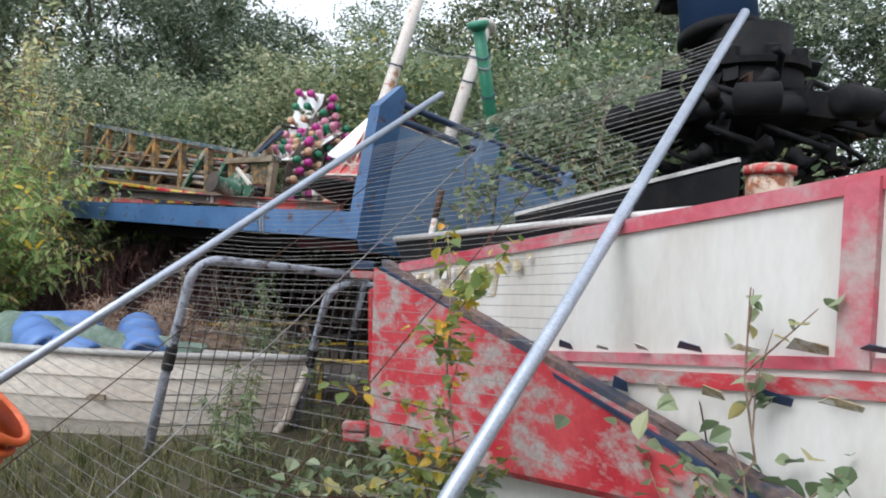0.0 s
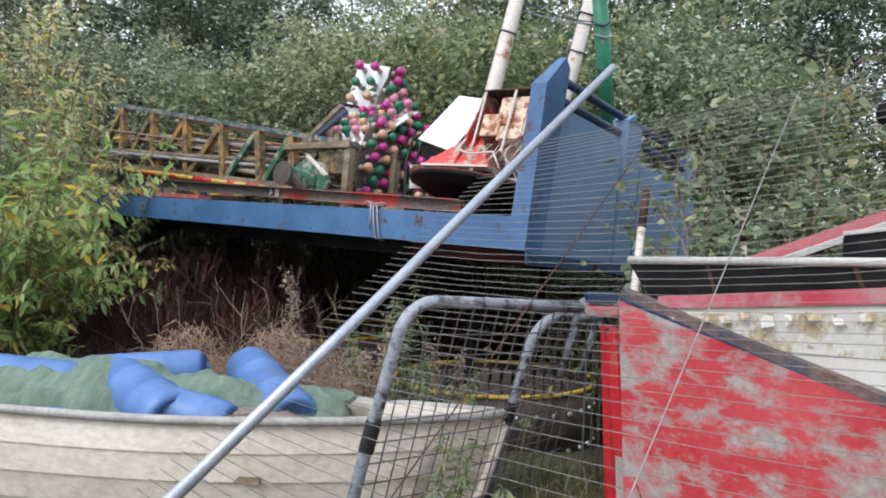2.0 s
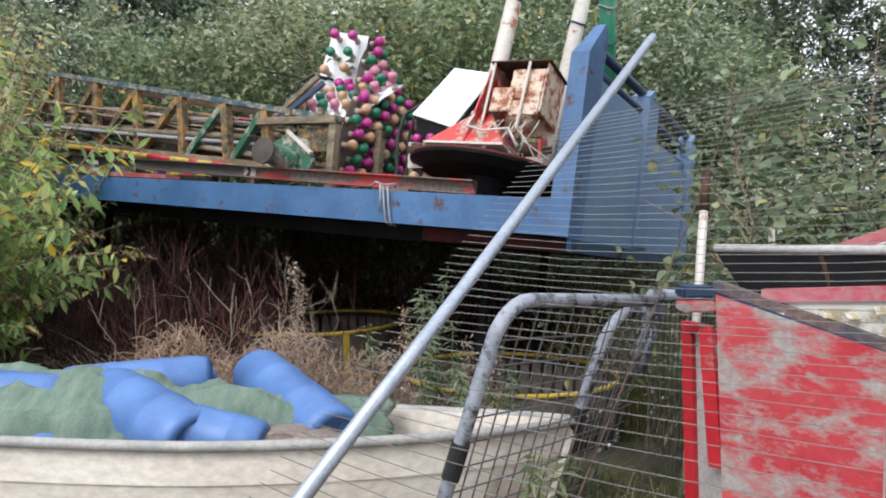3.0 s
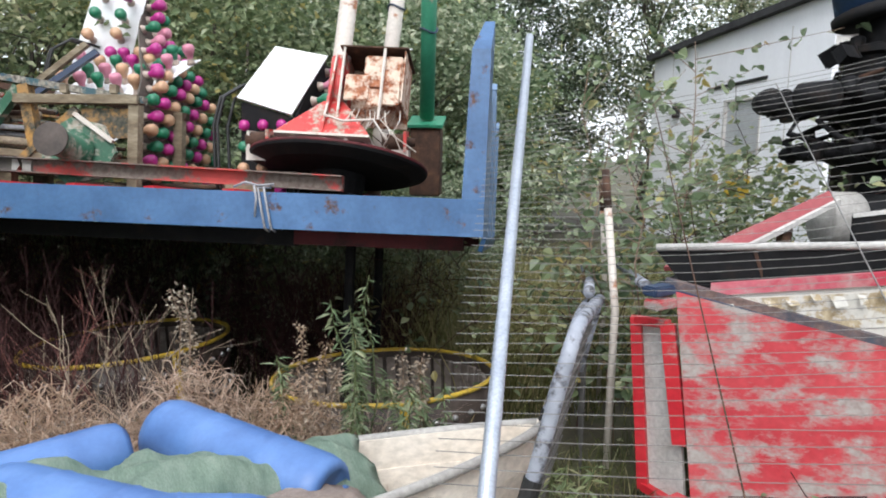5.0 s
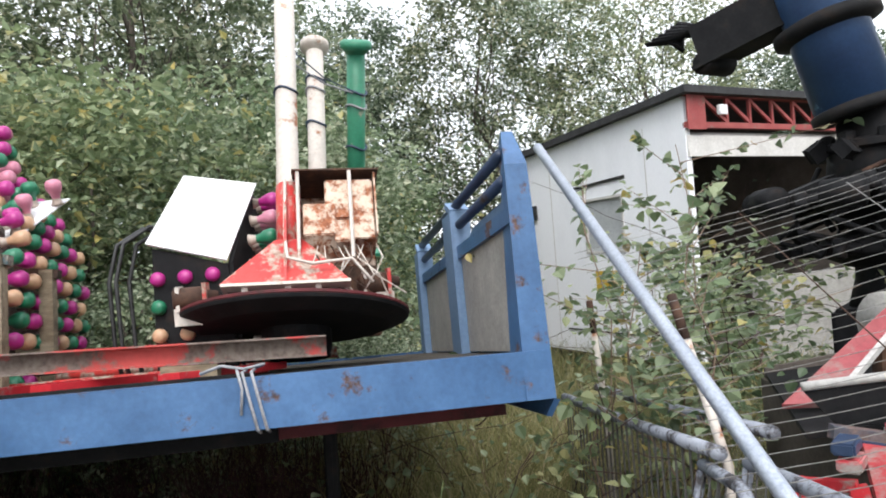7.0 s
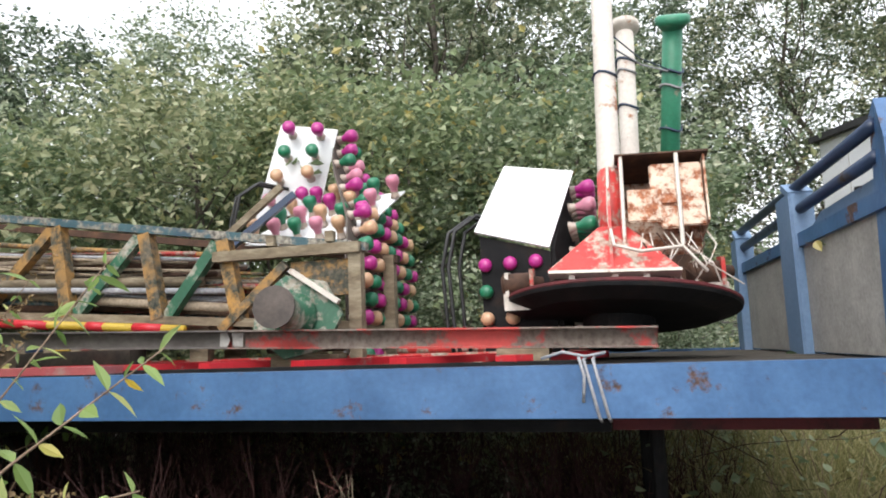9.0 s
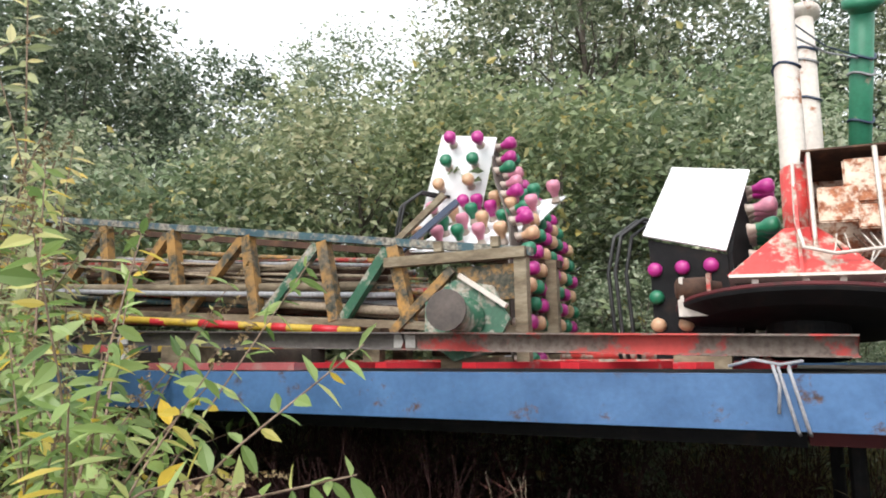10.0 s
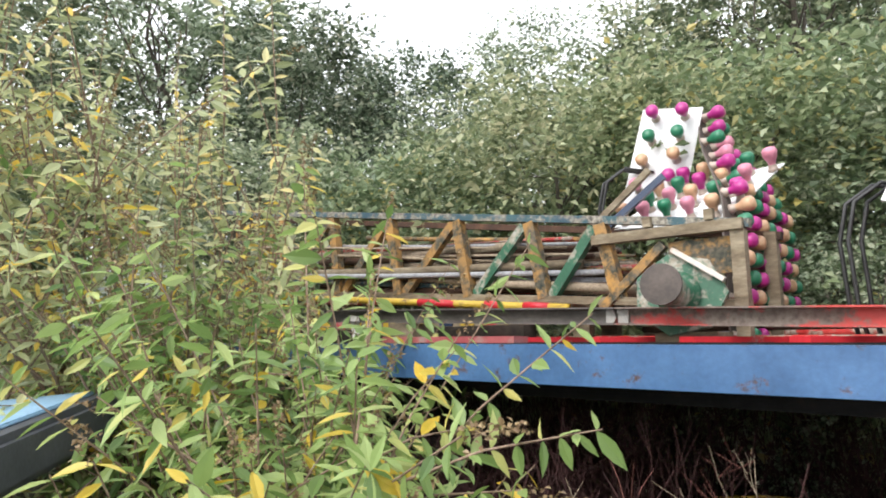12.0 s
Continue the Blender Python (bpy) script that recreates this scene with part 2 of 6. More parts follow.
LEAF_WOOD = leafy("woodland_leaves", [(0.0, (0.058, 0.084, 0.05)), (0.4, (0.128, 0.170, 0.104)), (0.72, (0.235, 0.278, 0.185)), (0.9, (0.42, 0.46, 0.36)), (1.0, (0.52, 0.50, 0.36))], 0.4, 0.36)
LEAF_LIGHT = leafy("pale_sallow_leaves", [(0.0, (0.11, 0.15, 0.085)), (0.45, (0.25, 0.305, 0.18)), (0.8, (0.44, 0.49, 0.345)), (1.0, (0.60, 0.60, 0.44))], 0.42, 0.36)
LEAF_BUDD = leafy("buddleia_leaves", [(0.0, (0.24, 0.29, 0.15)), (0.45, (0.46, 0.51, 0.28)), (0.76, (0.64, 0.67, 0.42)), (0.88, (0.76, 0.68, 0.36)), (1.0, (0.84, 0.58, 0.06))], 0.55, 0.42)
LEAF_GREEN = leafy("fresh_shrub_leaves", [(0.0, (0.11, 0.16, 0.085)), (0.5, (0.23, 0.295, 0.155)), (0.88, (0.40, 0.45, 0.28)), (1.0, (0.56, 0.46, 0.16))], 0.42, 0.38)
LEAF_FRESH = leafy("fresh_buddleia_leaves", [(0.0, (0.12, 0.20, 0.06)), (0.45, (0.30, 0.42, 0.13)), (0.82, (0.48, 0.58, 0.24)), (0.92, (0.66, 0.62, 0.22)), (1.0, (0.84, 0.56, 0.05))], 0.5, 0.40)
LEAF_ALDER = leafy("dull_alder_leaves", [(0.0, (0.09, 0.13, 0.08)), (0.5, (0.19, 0.26, 0.155)), (0.88, (0.36, 0.44, 0.28)), (0.95, (0.34, 0.24, 0.14)), (1.0, (0.52, 0.45, 0.14))], 0.42, 0.38)
LEAF_BIRCH = leafy("birch_leaves_turning", [(0.0, (0.120, 0.192, 0.060)), (0.6, (0.264, 0.336, 0.108)), (0.85, (0.540, 0.456, 0.072)), (1.0, (0.660, 0.360, 0.048))], 0.4)
LEAF_NETTLE = leafy("nettle_leaves", [(0.0, (0.120, 0.168, 0.084)), (0.6, (0.216, 0.276, 0.144)), (1.0, (0.360, 0.360, 0.216))], 0.35)
SEED_DRY = leafy("dry_seed_heads", [(0.0, (0.22, 0.15, 0.10)), (0.6, (0.40, 0.30, 0.22)), (1.0, (0.52, 0.43, 0.34))], 0.3)
FLOWER_DRY = leafy("faded_flower_spikes", [(0.0, (0.13, 0.08, 0.04)), (0.6, (0.26, 0.18, 0.09)), (1.0, (0.38, 0.29, 0.16))], 0.25)
GRASS = leafy("rough_grass", [(0.0, (0.06, 0.075, 0.025)), (0.5, (0.14, 0.15, 0.05)), (0.85, (0.26, 0.23, 0.10)), (1.0, (0.42, 0.35, 0.2))], 0.35)
GRASS_TALL = leafy("tall_seeding_grass", [(0.0, (0.12, 0.13, 0.045)), (0.5, (0.25, 0.25, 0.10)), (0.85, (0.40, 0.35, 0.18)), (1.0, (0.52, 0.43, 0.27))], 0.4)
GRASS_DRY = leafy("bleached_dry_grass", [(0.0, (0.34, 0.235, 0.17)), (0.6, (0.54, 0.40, 0.31)), (1.0, (0.66, 0.53, 0.44))], 0.4)
GROUND = surface("soil_with_litter", [(0.3, (0.035, 0.03, 0.02)), (0.5, (0.075, 0.065, 0.035)), (0.75, (0.10, 0.11, 0.045))], 1.6, 0.95, 0, 25, 0.8)


def lamp_colour(name, c):
    m, t, b = nodes_of(name)
    f = noise_node(t, 30, 3)
    col = ramp(t, f, [(0.3, tuple(v * 0.75 for v in c)), (0.7, c)])
    link(t, col, b.inputs["Base Color"])
    b.inputs["Roughness"].default_value = 0.35
    b.inputs["Transmission Weight"].default_value = 0.15
    return m


LAMP_COLOURS = [lamp_colour("magenta_lamp_cap", (0.50, 0.03, 0.26)), lamp_colour("green_lamp_cap", (0.02, 0.20, 0.10)),
                lamp_colour("peach_lamp_cap", (0.66, 0.40, 0.24)), lamp_colour("pink_lamp_cap", (0.68, 0.26, 0.36))]
LAMP_STEM = lamp_colour("clear_lamp_stem", (0.55, 0.45, 0.38))

# ---- mesh helpers ----
def thing(name, m=None, label="", category="", group="", kind=""):
    ob = new(name)
    ob.empty_display_size = 0.1
    if m is not None:
        ob.matrix_world = m
    return tagged(ob, label, category, group, kind)


def part(name, bm, material, parent=None, label="", smooth=False):
    me = bpy.data.meshes.new(name)
    bm.to_mesh(me)
    bm.free()
    me.materials.append(material)
    if smooth:
        me.polygons.foreach_set("use_smooth", [True] * len(me.polygons))
    ob = new(name, me)
    ob.parent = parent
    return tagged(ob, label)


def same_part(name, source, parent, m=None, material=None):
    """Another piece on the mesh of source."""
    ob = new(name, source.data)
    ob.parent = parent
    if m is not None:
        ob.matrix_local = m
    return ob


def box(bm, x0, x1, y0, y1, z0, z1, m=None, bevel=0.0):
    r = bmesh.ops.create_cube(bm, size=1.0)
    vs = r["verts"]
    for v in vs:
        v.co = Vector(((x0 + x1) / 2 + v.co.x * (x1 - x0), (y0 + y1) / 2 + v.co.y * (y1 - y0), (z0 + z1) / 2 + v.co.z * (z1 - z0)))
        if m is not None:
            v.co = m @ v.co
    if bevel > 0:
        es = list({e for v in vs for e in v.link_edges})
        bmesh.ops.bevel(bm, geom=es, offset=bevel, segments=2, affect="EDGES")
    return bm


def bm_box(*a, **k):
    return box(bmesh.new(), *a, **k)


def tube(bm, pts, r0, r1=None, n=8, caps=True):
    """A round bar through the points, tapering from r0 to r1."""
    pts = [Vector(p) for p in pts]
    r1 = r0 if r1 is None else r1
    rings = []
    d0 = (pts[1] - pts[0]).normalized()
    side = d0.orthogonal().normalized()
    for i, p in enumerate(pts):
        d = (pts[min(i + 1, len(pts) - 1)] - pts[max(i - 1, 0)]).normalized()
        side = (side - d * side.dot(d)).normalized()
        up = d.cross(side)
        r = r0 + (r1 - r0) * i / (len(pts) - 1)
        rings.append([bm.verts.new(p + (side * math.cos(2 * math.pi * k / n) + up * math.sin(2 * math.pi * k / n)) * r) for k in range(n)])
    for a, b in zip(rings, rings[1:]):
        for k in range(n):
            bm.faces.new((a[k], a[(k + 1) % n], b[(k + 1) % n], b[k]))
    if caps:
        bm.faces.new(rings[0][::-1])
        bm.faces.new(rings[-1])
    return bm


def bm_tube(*a, **k):
    return tube(bmesh.new(), *a, **k)


def lathe(bm, profile, n=24, m=None):
    """A turned shape from (radius, height) pairs."""
    rings = []
    for r, z in profile:
        ring = []
        for k in range(n):
            p = Vector((r * math.cos(2 * math.pi * k / n), r * math.sin(2 * math.pi * k / n), z))
            ring.append(bm.verts.new(m @ p if m is not None else p))
        rings.append(ring)
    for a, b in zip(rings, rings[1:]):
        for k in range(n):
            bm.faces.new((a[k], a[(k + 1) % n], b[(k + 1) % n], b[k]))
    bm.faces.new(rings[0][::-1])
    bm.faces.new(rings[-1])
    return bm


def slab(bm, corners, thick):
    """A flat board with the given corners (in order), thickened behind its face."""
    vs = [Vector(c) for c in corners]
    n = (vs[1] - vs[0]).cross(vs[2] - vs[0]).normalized() * thick
    a = [bm.verts.new(v) for v in vs]
    b = [bm.verts.new(v - n) for v in vs]
    bm.faces.new(a)
    bm.faces.new(b[::-1])
    for i in range(len(vs)):
        j = (i + 1) % len(vs)
        bm.faces.new((a[j], a[i], b[i], b[j]))
    return bm


def bar(bm, p, q, w, h, up=(0, 0, 1)):
    """A square-section bar from p to q, w wide and h deep."""
    p, q = Vector(p), Vector(q)
    d = (q - p)
    length = d.length
    d.normalize()
    s = d.cross(Vector(up))
    s = s.normalized() if s.length > 1e-4 else d.orthogonal().normalized()
    u = s.cross(d)
    m = Matrix((s, d, u)).transposed().to_4x4()
    m.translation = p
    return box(bm, -w / 2, w / 2, 0, length, -h / 2, h / 2, m)


def angle_bar(bm, p, q, w, t=0.006, up=(0, 0, 1)):
    """An L-section bar from p to q."""
    p, q = Vector(p), Vector(q)
    d = (q - p).normalized()
    s = d.cross(Vector(up)).normalized()
    u = s.cross(d)
    m = Matrix((s, d, u)).transposed().to_4x4()
    m.translation = p
    length = (q - p).length
    box(bm, -w / 2, w / 2, 0, length, -w / 2, -w / 2 + t, m)
    box(bm, -w / 2, -w / 2 + t, 0, length, -w / 2 + t, w / 2, m)
    return bm


def channel(bm, x0, x1, outline):
    """A rolled section, its outline in y and z, run from x0 to x1."""
    a = [bm.verts.new((x0, y, z)) for y, z in outline]
    b = [bm.verts.new((x1, y, z)) for y, z in outline]
    n = len(outline)
    bm.faces.new(a)
    bm.faces.new(b[::-1])
    for i in range(n):
        bm.faces.new((a[(i + 1) % n], a[i], b[i], b[(i + 1) % n]))
    bmesh.ops.recalc_face_normals(bm, faces=bm.faces)
    return bm


def c_outline(y, z0, z1, deep, t):
    return [(y, z0), (y, z1), (y + deep, z1), (y + deep, z1 - t), (y + t, z1 - t), (y + t, z0 + t), (y + deep, z0 + t), (y + deep, z0)]


def mesh_object(name, verts, faces, material, parent=None, label="", smooth=False):
    me = bpy.data.meshes.new(name)
    me.from_pydata(verts, [], faces)
    me.materials.append(material)
    if smooth:
        me.polygons.foreach_set("use_smooth", [True] * len(me.polygons))
    me.update()
    ob = new(name, me)
    ob.parent = parent
    return tagged(ob, label)


def leaf_cloud(name, points, rng, length, width, material, parent, droop=0.3, label="", along=None, curl=0.25, ovate=False):
    """Folded pointed leaves, one at each point: four corners, two faces either side of the midrib."""
    pts = np.asarray(points, float)
    n = len(pts)
    d = rng.normal(size=(n, 3))
    d[:, 2] = d[:, 2] * 0.6 - droop
    if along is not None:
        d = d * 0.55 + along
    d /= np.linalg.norm(d, axis=1)[:, None]
    s = np.cross(d, rng.normal(size=(n, 3)) * 0.5 + np.array([0, 0, 1.0]))
    s /= np.linalg.norm(s, axis=1)[:, None] + 1e-9
    nn = np.cross(s, d)
    k = rng.uniform(0.6, 1.25, size=(n, 1))
    ln, wd = length * k, width * k * rng.uniform(0.8, 1.2, size=(n, 1))
    if ovate:
        keys = ((0.0, 0.0), (0.16, 0.30), (0.40, 0.50), (0.68, 0.36), (1.0, 0.0))
        rib = [pts + d * ln * f - nn * ln * 0.10 * f * f for f, _ in keys]
        lefts = [rib[k] + s * wd * keys[k][1] + nn * wd * curl * keys[k][1] * 1.6 for k in (1, 2, 3)]
        rights = [rib[k] - s * wd * keys[k][1] + nn * wd * curl * keys[k][1] * 1.6 for k in (1, 2, 3)]
        v = np.stack(rib + lefts + rights, 1).reshape(-1, 3)
        one = np.array([[0, 1, 5], [1, 2, 5], [2, 6, 5], [2, 3, 6], [3, 7, 6], [3, 4, 7], [0, 8, 1], [1, 8, 2], [2, 8, 9], [2, 9, 3], [3, 9, 10], [3, 10, 4]])
        f = (one[None] + np.arange(n)[:, None, None] * 11).reshape(-1, 3)
        return mesh_object(name, v.tolist(), f.tolist(), material, parent, label)
    base = pts
    mid = pts + d * ln * 0.42
    left = mid + s * wd * 0.5 + nn * wd * curl
    right = mid - s * wd * 0.5 + nn * wd * curl
    tip = pts + d * ln - nn * ln * 0.06
    v = np.stack([base, left, tip, right], 1).reshape(-1, 3)
    i = np.arange(n) * 4
    f = np.concatenate([np.stack([i, i + 2, i + 1], 1), np.stack([i, i + 3, i + 2], 1)])
    return mesh_object(name, v.tolist(), f.tolist(), material, parent, label)


def blades(name, roots, rng, height, width, material, parent=None, lean=0.35, label=""):
    """Grass: each blade a bent strip of two quads and a tip."""
    p = np.asarray(roots, float)
    n = len(p)
    h = height * rng.uniform(0.5, 1.3, size=(n, 1))
    a = rng.uniform(0, 2 * math.pi, n)
    s = np.stack([np.cos(a), np.sin(a), np.zeros(n)], 1) * width / 2
    l = rng.normal(size=(n, 3)) * lean
    l[:, 2] = 0
    up = np.array([0, 0, 1.0])
    m1 = p + up * h * 0.45 + l * h * 0.35
    m2 = p + up * h * 0.8 + l * h * 0.9
    tip = p + up * h * 0.95 + l * h * 1.5
    v = np.stack([p - s, p + s, m1 + s * 0.8, m1 - s * 0.8, m2 + s * 0.5, m2 - s * 0.5, tip], 1).reshape(-1, 3)
    i = np.arange(n) * 7
    f = np.stack([i, i + 1, i + 2, i + 3], 1).tolist() + np.stack([i + 3, i + 2, i + 4, i + 5], 1).tolist() + np.stack([i + 5, i + 4, i + 6], 1).tolist()
    return mesh_object(name, v.tolist(), f, material, parent, label)


# ---- ground ----
def smooth01(x):
    x = min(1.0, max(0.0, x))
    return x * x * (3 - 2 * x)


def ground_z(x, y):
    """The bank that the path climbs, falling away again under the trailer."""
    rise = 0.34 * smooth01((y + 0.2 - 0.25 * x) / 3.4)
    fall = 0.34 * smooth01((y + 0.35 * x - 3.6) / 2.2)
    far = -0.012 * max(0.0, math.hypot(x, y - 3) - 12)
    wob = 0.05 * noise.noise(Vector((x * 0.7, y * 0.7, 0))) + 0.02 * noise.noise(Vector((x * 2.3, y * 2.3, 4)))
    return rise - fall + wob + far * 0.3


def build_ground():
    xs = np.concatenate([np.array([-400, -150, -60, -30, -18]), np.linspace(-12, 14, 105), np.array([18, 30, 60, 150, 400])])
    ys = np.concatenate([np.array([-400, -150, -60, -30, -15]), np.linspace(-9, 17, 105), np.array([22, 34, 60, 150, 400])])
    verts = [(x, y, ground_z(x, y)) for y in ys for x in xs]
    w = len(xs)
    faces = [(j * w + i, j * w + i + 1, (j + 1) * w + i + 1, (j + 1) * w + i) for j in range(len(ys) - 1) for i in range(w - 1)]
    g = mesh_object("ground", verts, faces, GROUND, smooth=True)
    tagged(g, "uneven dark soil with leaf litter and rough grass", "ground", kind="structure")


build_ground()

# ---- flatbed trailer: x to the headboard end, y across, z up from the rail's lower edge; it has sunk on its far side ----
TM = pose(-0.52, 4.27, 1.32, 0, 0, -39.2) @ pose(0, 0, 0, -7, 0, 0)
FRAME = TM @ pose(0, 0, -0.006, 0, 0.62, 0)


def on_trailer(a, b, z):
    """World place of a metres along from the headboard corner, b across, z above the datum, in the unrolled plan."""
    return Vector((-0.52 - 0.775 * a + 0.632 * b, 4.27 + 0.632 * a + 0.775 * b, z))


def build_trailer():
    t = thing("flatbed_trailer", FRAME, "blue steel flatbed trailer with a headboard, old and rust-spotted", "trailer")
    L, W = 6.4, 2.5
    bm = channel(bmesh.new(), -L, 0.0, c_outline(0.0, 0.0, 0.163, 0.07, 0.008))
    part("side_rail", bm, BLUE, t, "rust-spotted blue channel rail")
    bm = bm_box(-L, 0.0, W - 0.07, W, 0.0, 0.163)
    part("side_rail", bm, BLUE, t)
    bm = bm_box(-L, -L + 0.07, 0.07, W - 0.07, 0.0, 0.158)
    part("end_rail", bm, BLUE, t)
    for i in range(9):
        y = 0.075 + i * 0.2612
        part("deck_board", bm_box(-L + 0.08, -0.02, y, y + 0.252, 0.12, 0.150), DARK_DECK, t)
    for i in range(8):
        x = -0.5 - i * 0.8
        part("cross_member", bm_box(x - 0.03, x + 0.03, 0.09, W - 0.09, 0.0, 0.118), BLACK, t)
    for y in (0.3, W - 0.4):
        part("chassis_beam", bm_box(-L + 0.2, -0.93, y, y + 0.09, -0.08, -0.002), BLACK, t, "black chassis beam")
        part("chassis_end", bm_box(-0.925, -0.1, y - 0.02, y + 0.09, -0.07, -0.002), RED_DARK, t, "dark red chassis end")
    part("front_plate", slab(bmesh.new(), [(-0.02, 0.05, -0.06), (0.0, 0.0, 0.0), (0.0, W, 0.0), (-0.02, W - 0.05, -0.06)], 0.02), BLUE, t)
    # headboard
    hb = thing("headboard")
    hb.parent = t
    bm = bmesh.new()
    rim = [(0.0, 0.0), (0.17, 0.0), (0.26, 0.95), (0.21, 0.995), (0.05, 0.825)]
    near = [bm.verts.new((0.004 if z < 0.85 else 0.012, y - 0.006, z)) for y, z in rim]
    deep = [bm.verts.new((-0.1 if z < 0.5 else -0.08 if z < 0.85 else -0.035, y - 0.006, z)) for y, z in rim]
    bm.faces.new(near)
    bm.faces.new(deep[::-1])
    for k in range(5):
        bm.faces.new((near[(k + 1) % 5], near[k], deep[k], deep[(k + 1) % 5]))
    bmesh.ops.recalc_face_normals(bm, faces=bm.faces)
    part("corner_post", bm, BLUE, hb, "tall pointed blue post")
    for y, top, wd in ((1.06, 0.93, 0.24), (W - 0.2, 0.9, 0.18)):
        bm = bm_box(-0.09, 0.012, y, y + wd, 0.0, top - 0.06, bevel=0.008)
        slab(bm, [(-0.09, y, top - 0.06), (0.012, y, top - 0.06), (0.012, y + wd * 0.5, top), (-0.09, y + wd * 0.5, top)], 0.03)
        part("post", bm, BLUE_DULL, hb)
    part("lower_plate", slab(bmesh.new(), [(-0.004, 0.17, 0.0), (-0.004, 1.03, 0.0), (-0.004, 1.03, 0.70), (-0.004, 0.9, 0.745), (-0.004, 0.17, 0.755)], 0.012), BLUE_DULL, hb, "faded blue steel plate")
    part("lower_plate", slab(bmesh.new(), [(-0.004, 1.36, 0.0), (-0.004, 2.25, 0.0), (-0.004, 2.25, 0.5), (-0.004, 2.0, 0.64), (-0.004, 1.36, 0.66)], 0.012), BLUE_DULL, hb)
    part("inner_sheet", bm_box(-0.05, -0.035, 0.06, 2.28, 0.16, 0.62), GUNWALE, hb, "dull grey inner sheet")
    for z in (0.80, 0.905):
        part("rail", bm_tube([(-0.045, 0.2, z), (-0.045, W - 0.05, z - 0.02)], 0.024, n=10), NAVY, hb, "dark tubular rail", True)
    part("rail", bm_box(-0.07, -0.03, 0.05, W - 0.1, 0.62, 0.68), BLUE, hb)
    # landing legs
    for x, y in ((-0.75, 0.75), (-0.75, 1.6), (-4.4, 0.7), (-4.4, 1.6)):
        bm = bm_tube([(x, y, -0.02), (x, y, -1.15)], 0.03, n=8)
        part("leg", bm, BLACK, t)
    for y in (0.35, 1.75):
        w = lathe(bmesh.new(), [(0.12, -0.09), (0.3, -0.11), (0.40, -0.1), (0.43, -0.05), (0.43, 0.05), (0.40, 0.1), (0.3, 0.11), (0.12, 0.09)], 28, pose(-4.9, y, -0.72, 90, 0, 0))
        part("wheel", w, RUBBER, t, "black rubber wheel", True)
    return t


build_trailer()


def build_rope():
    t = thing("rope_lashing", FRAME, "frayed pale rope tied round the blue rail", "rope")
    x = -1.0
    for k in range(2):
        o = 0.028 * k
        part("loop", bm_tube([(x + o, 0.06, 0.185), (x + o - 0.005, -0.01, 0.18), (x + o + 0.015, -0.014, 0.09), (x + o + 0.035, -0.012, 0.0), (x + o + 0.04, 0.03, -0.012)], 0.0055, n=6), ROPE, t, smooth=True)
    bm = bmesh.new()
    tube(bm, [(x - 0.14, 0.05, 0.185), (x - 0.07, 0.01, 0.205), (x, -0.012, 0.19), (x + 0.06, 0.01, 0.20), (x + 0.03, 0.05, 0.19)], 0.005, n=6)
    tube(bm, [(x - 0.02, -0.016, 0.19), (x - 0.005, -0.025, 0.13), (x - 0.012, -0.016, 0.05)], 0.005, n=6)
    part("knot", bm, ROPE, t, smooth=True)


build_rope()


def build_loose_rail():
    """The long steel channel laid along the deck, half bare and half red."""
    t = thing("steel_channel", TM @ pose(-0.74, 0, 0.207, 0, 2.0, 0), "long rusted steel channel, one half painted red", "steel beam")
    for name, x0, x1, mat in (("red_length", -2.5, -0.74, CHANNEL_RED), ("bare_length", -4.7, -2.505, STEEL_OLD)):
        bm = channel(bmesh.new(), x0 + 0.74, x1 + 0.74, c_outline(0.497, 0.0, 0.08, -0.06, 0.007))
        part(name, bm, mat, t)
    part("bolt_plate", bm_box(-1.82, -1.71, 0.48, 0.4895, 0.01, 0.07), GUNWALE, t)
    part("packing_block", bm_box(-0.6, -0.4, 0.42, 0.6, -0.075, -0.002), OLD_WOOD, t)
    part("packing_block", bm_box(-3.2, -3.0, 0.42, 0.6, -0.165, -0.002), OLD_WOOD, t)
    t2 = thing("red_floor_frame", FRAME, "red-painted steel floor frame lying on the deck", "steel frame")
    # near bar is black to stand for the shade in the gap
    part("outer_bar", bm_box(-3.6, -1.0, 0.30, 0.36, 0.152, 0.17), BLACK, t2)
    part("outer_bar", bm_box(-3.6, -1.0, 0.9, 0.96, 0.152, 0.2), RED_WHITE, t2)
    for i in range(6):
        x = -3.4 + i * 0.42
        bm = bar(bmesh.new(), (x, 0.36, 0.178), (x + 0.34, 0.9, 0.178), 0.10, 0.03)
        part("brace", bm, RED_BRIGHT, t2)
    t3 = thing("grey_board", FRAME, "weathered board painted grey and red along the rail", "board")
    part("plank", bm_box(-3.56, -2.75, 0.0, 0.11, 0.168, 0.197), RED_BOARD, t3)


build_loose_rail()


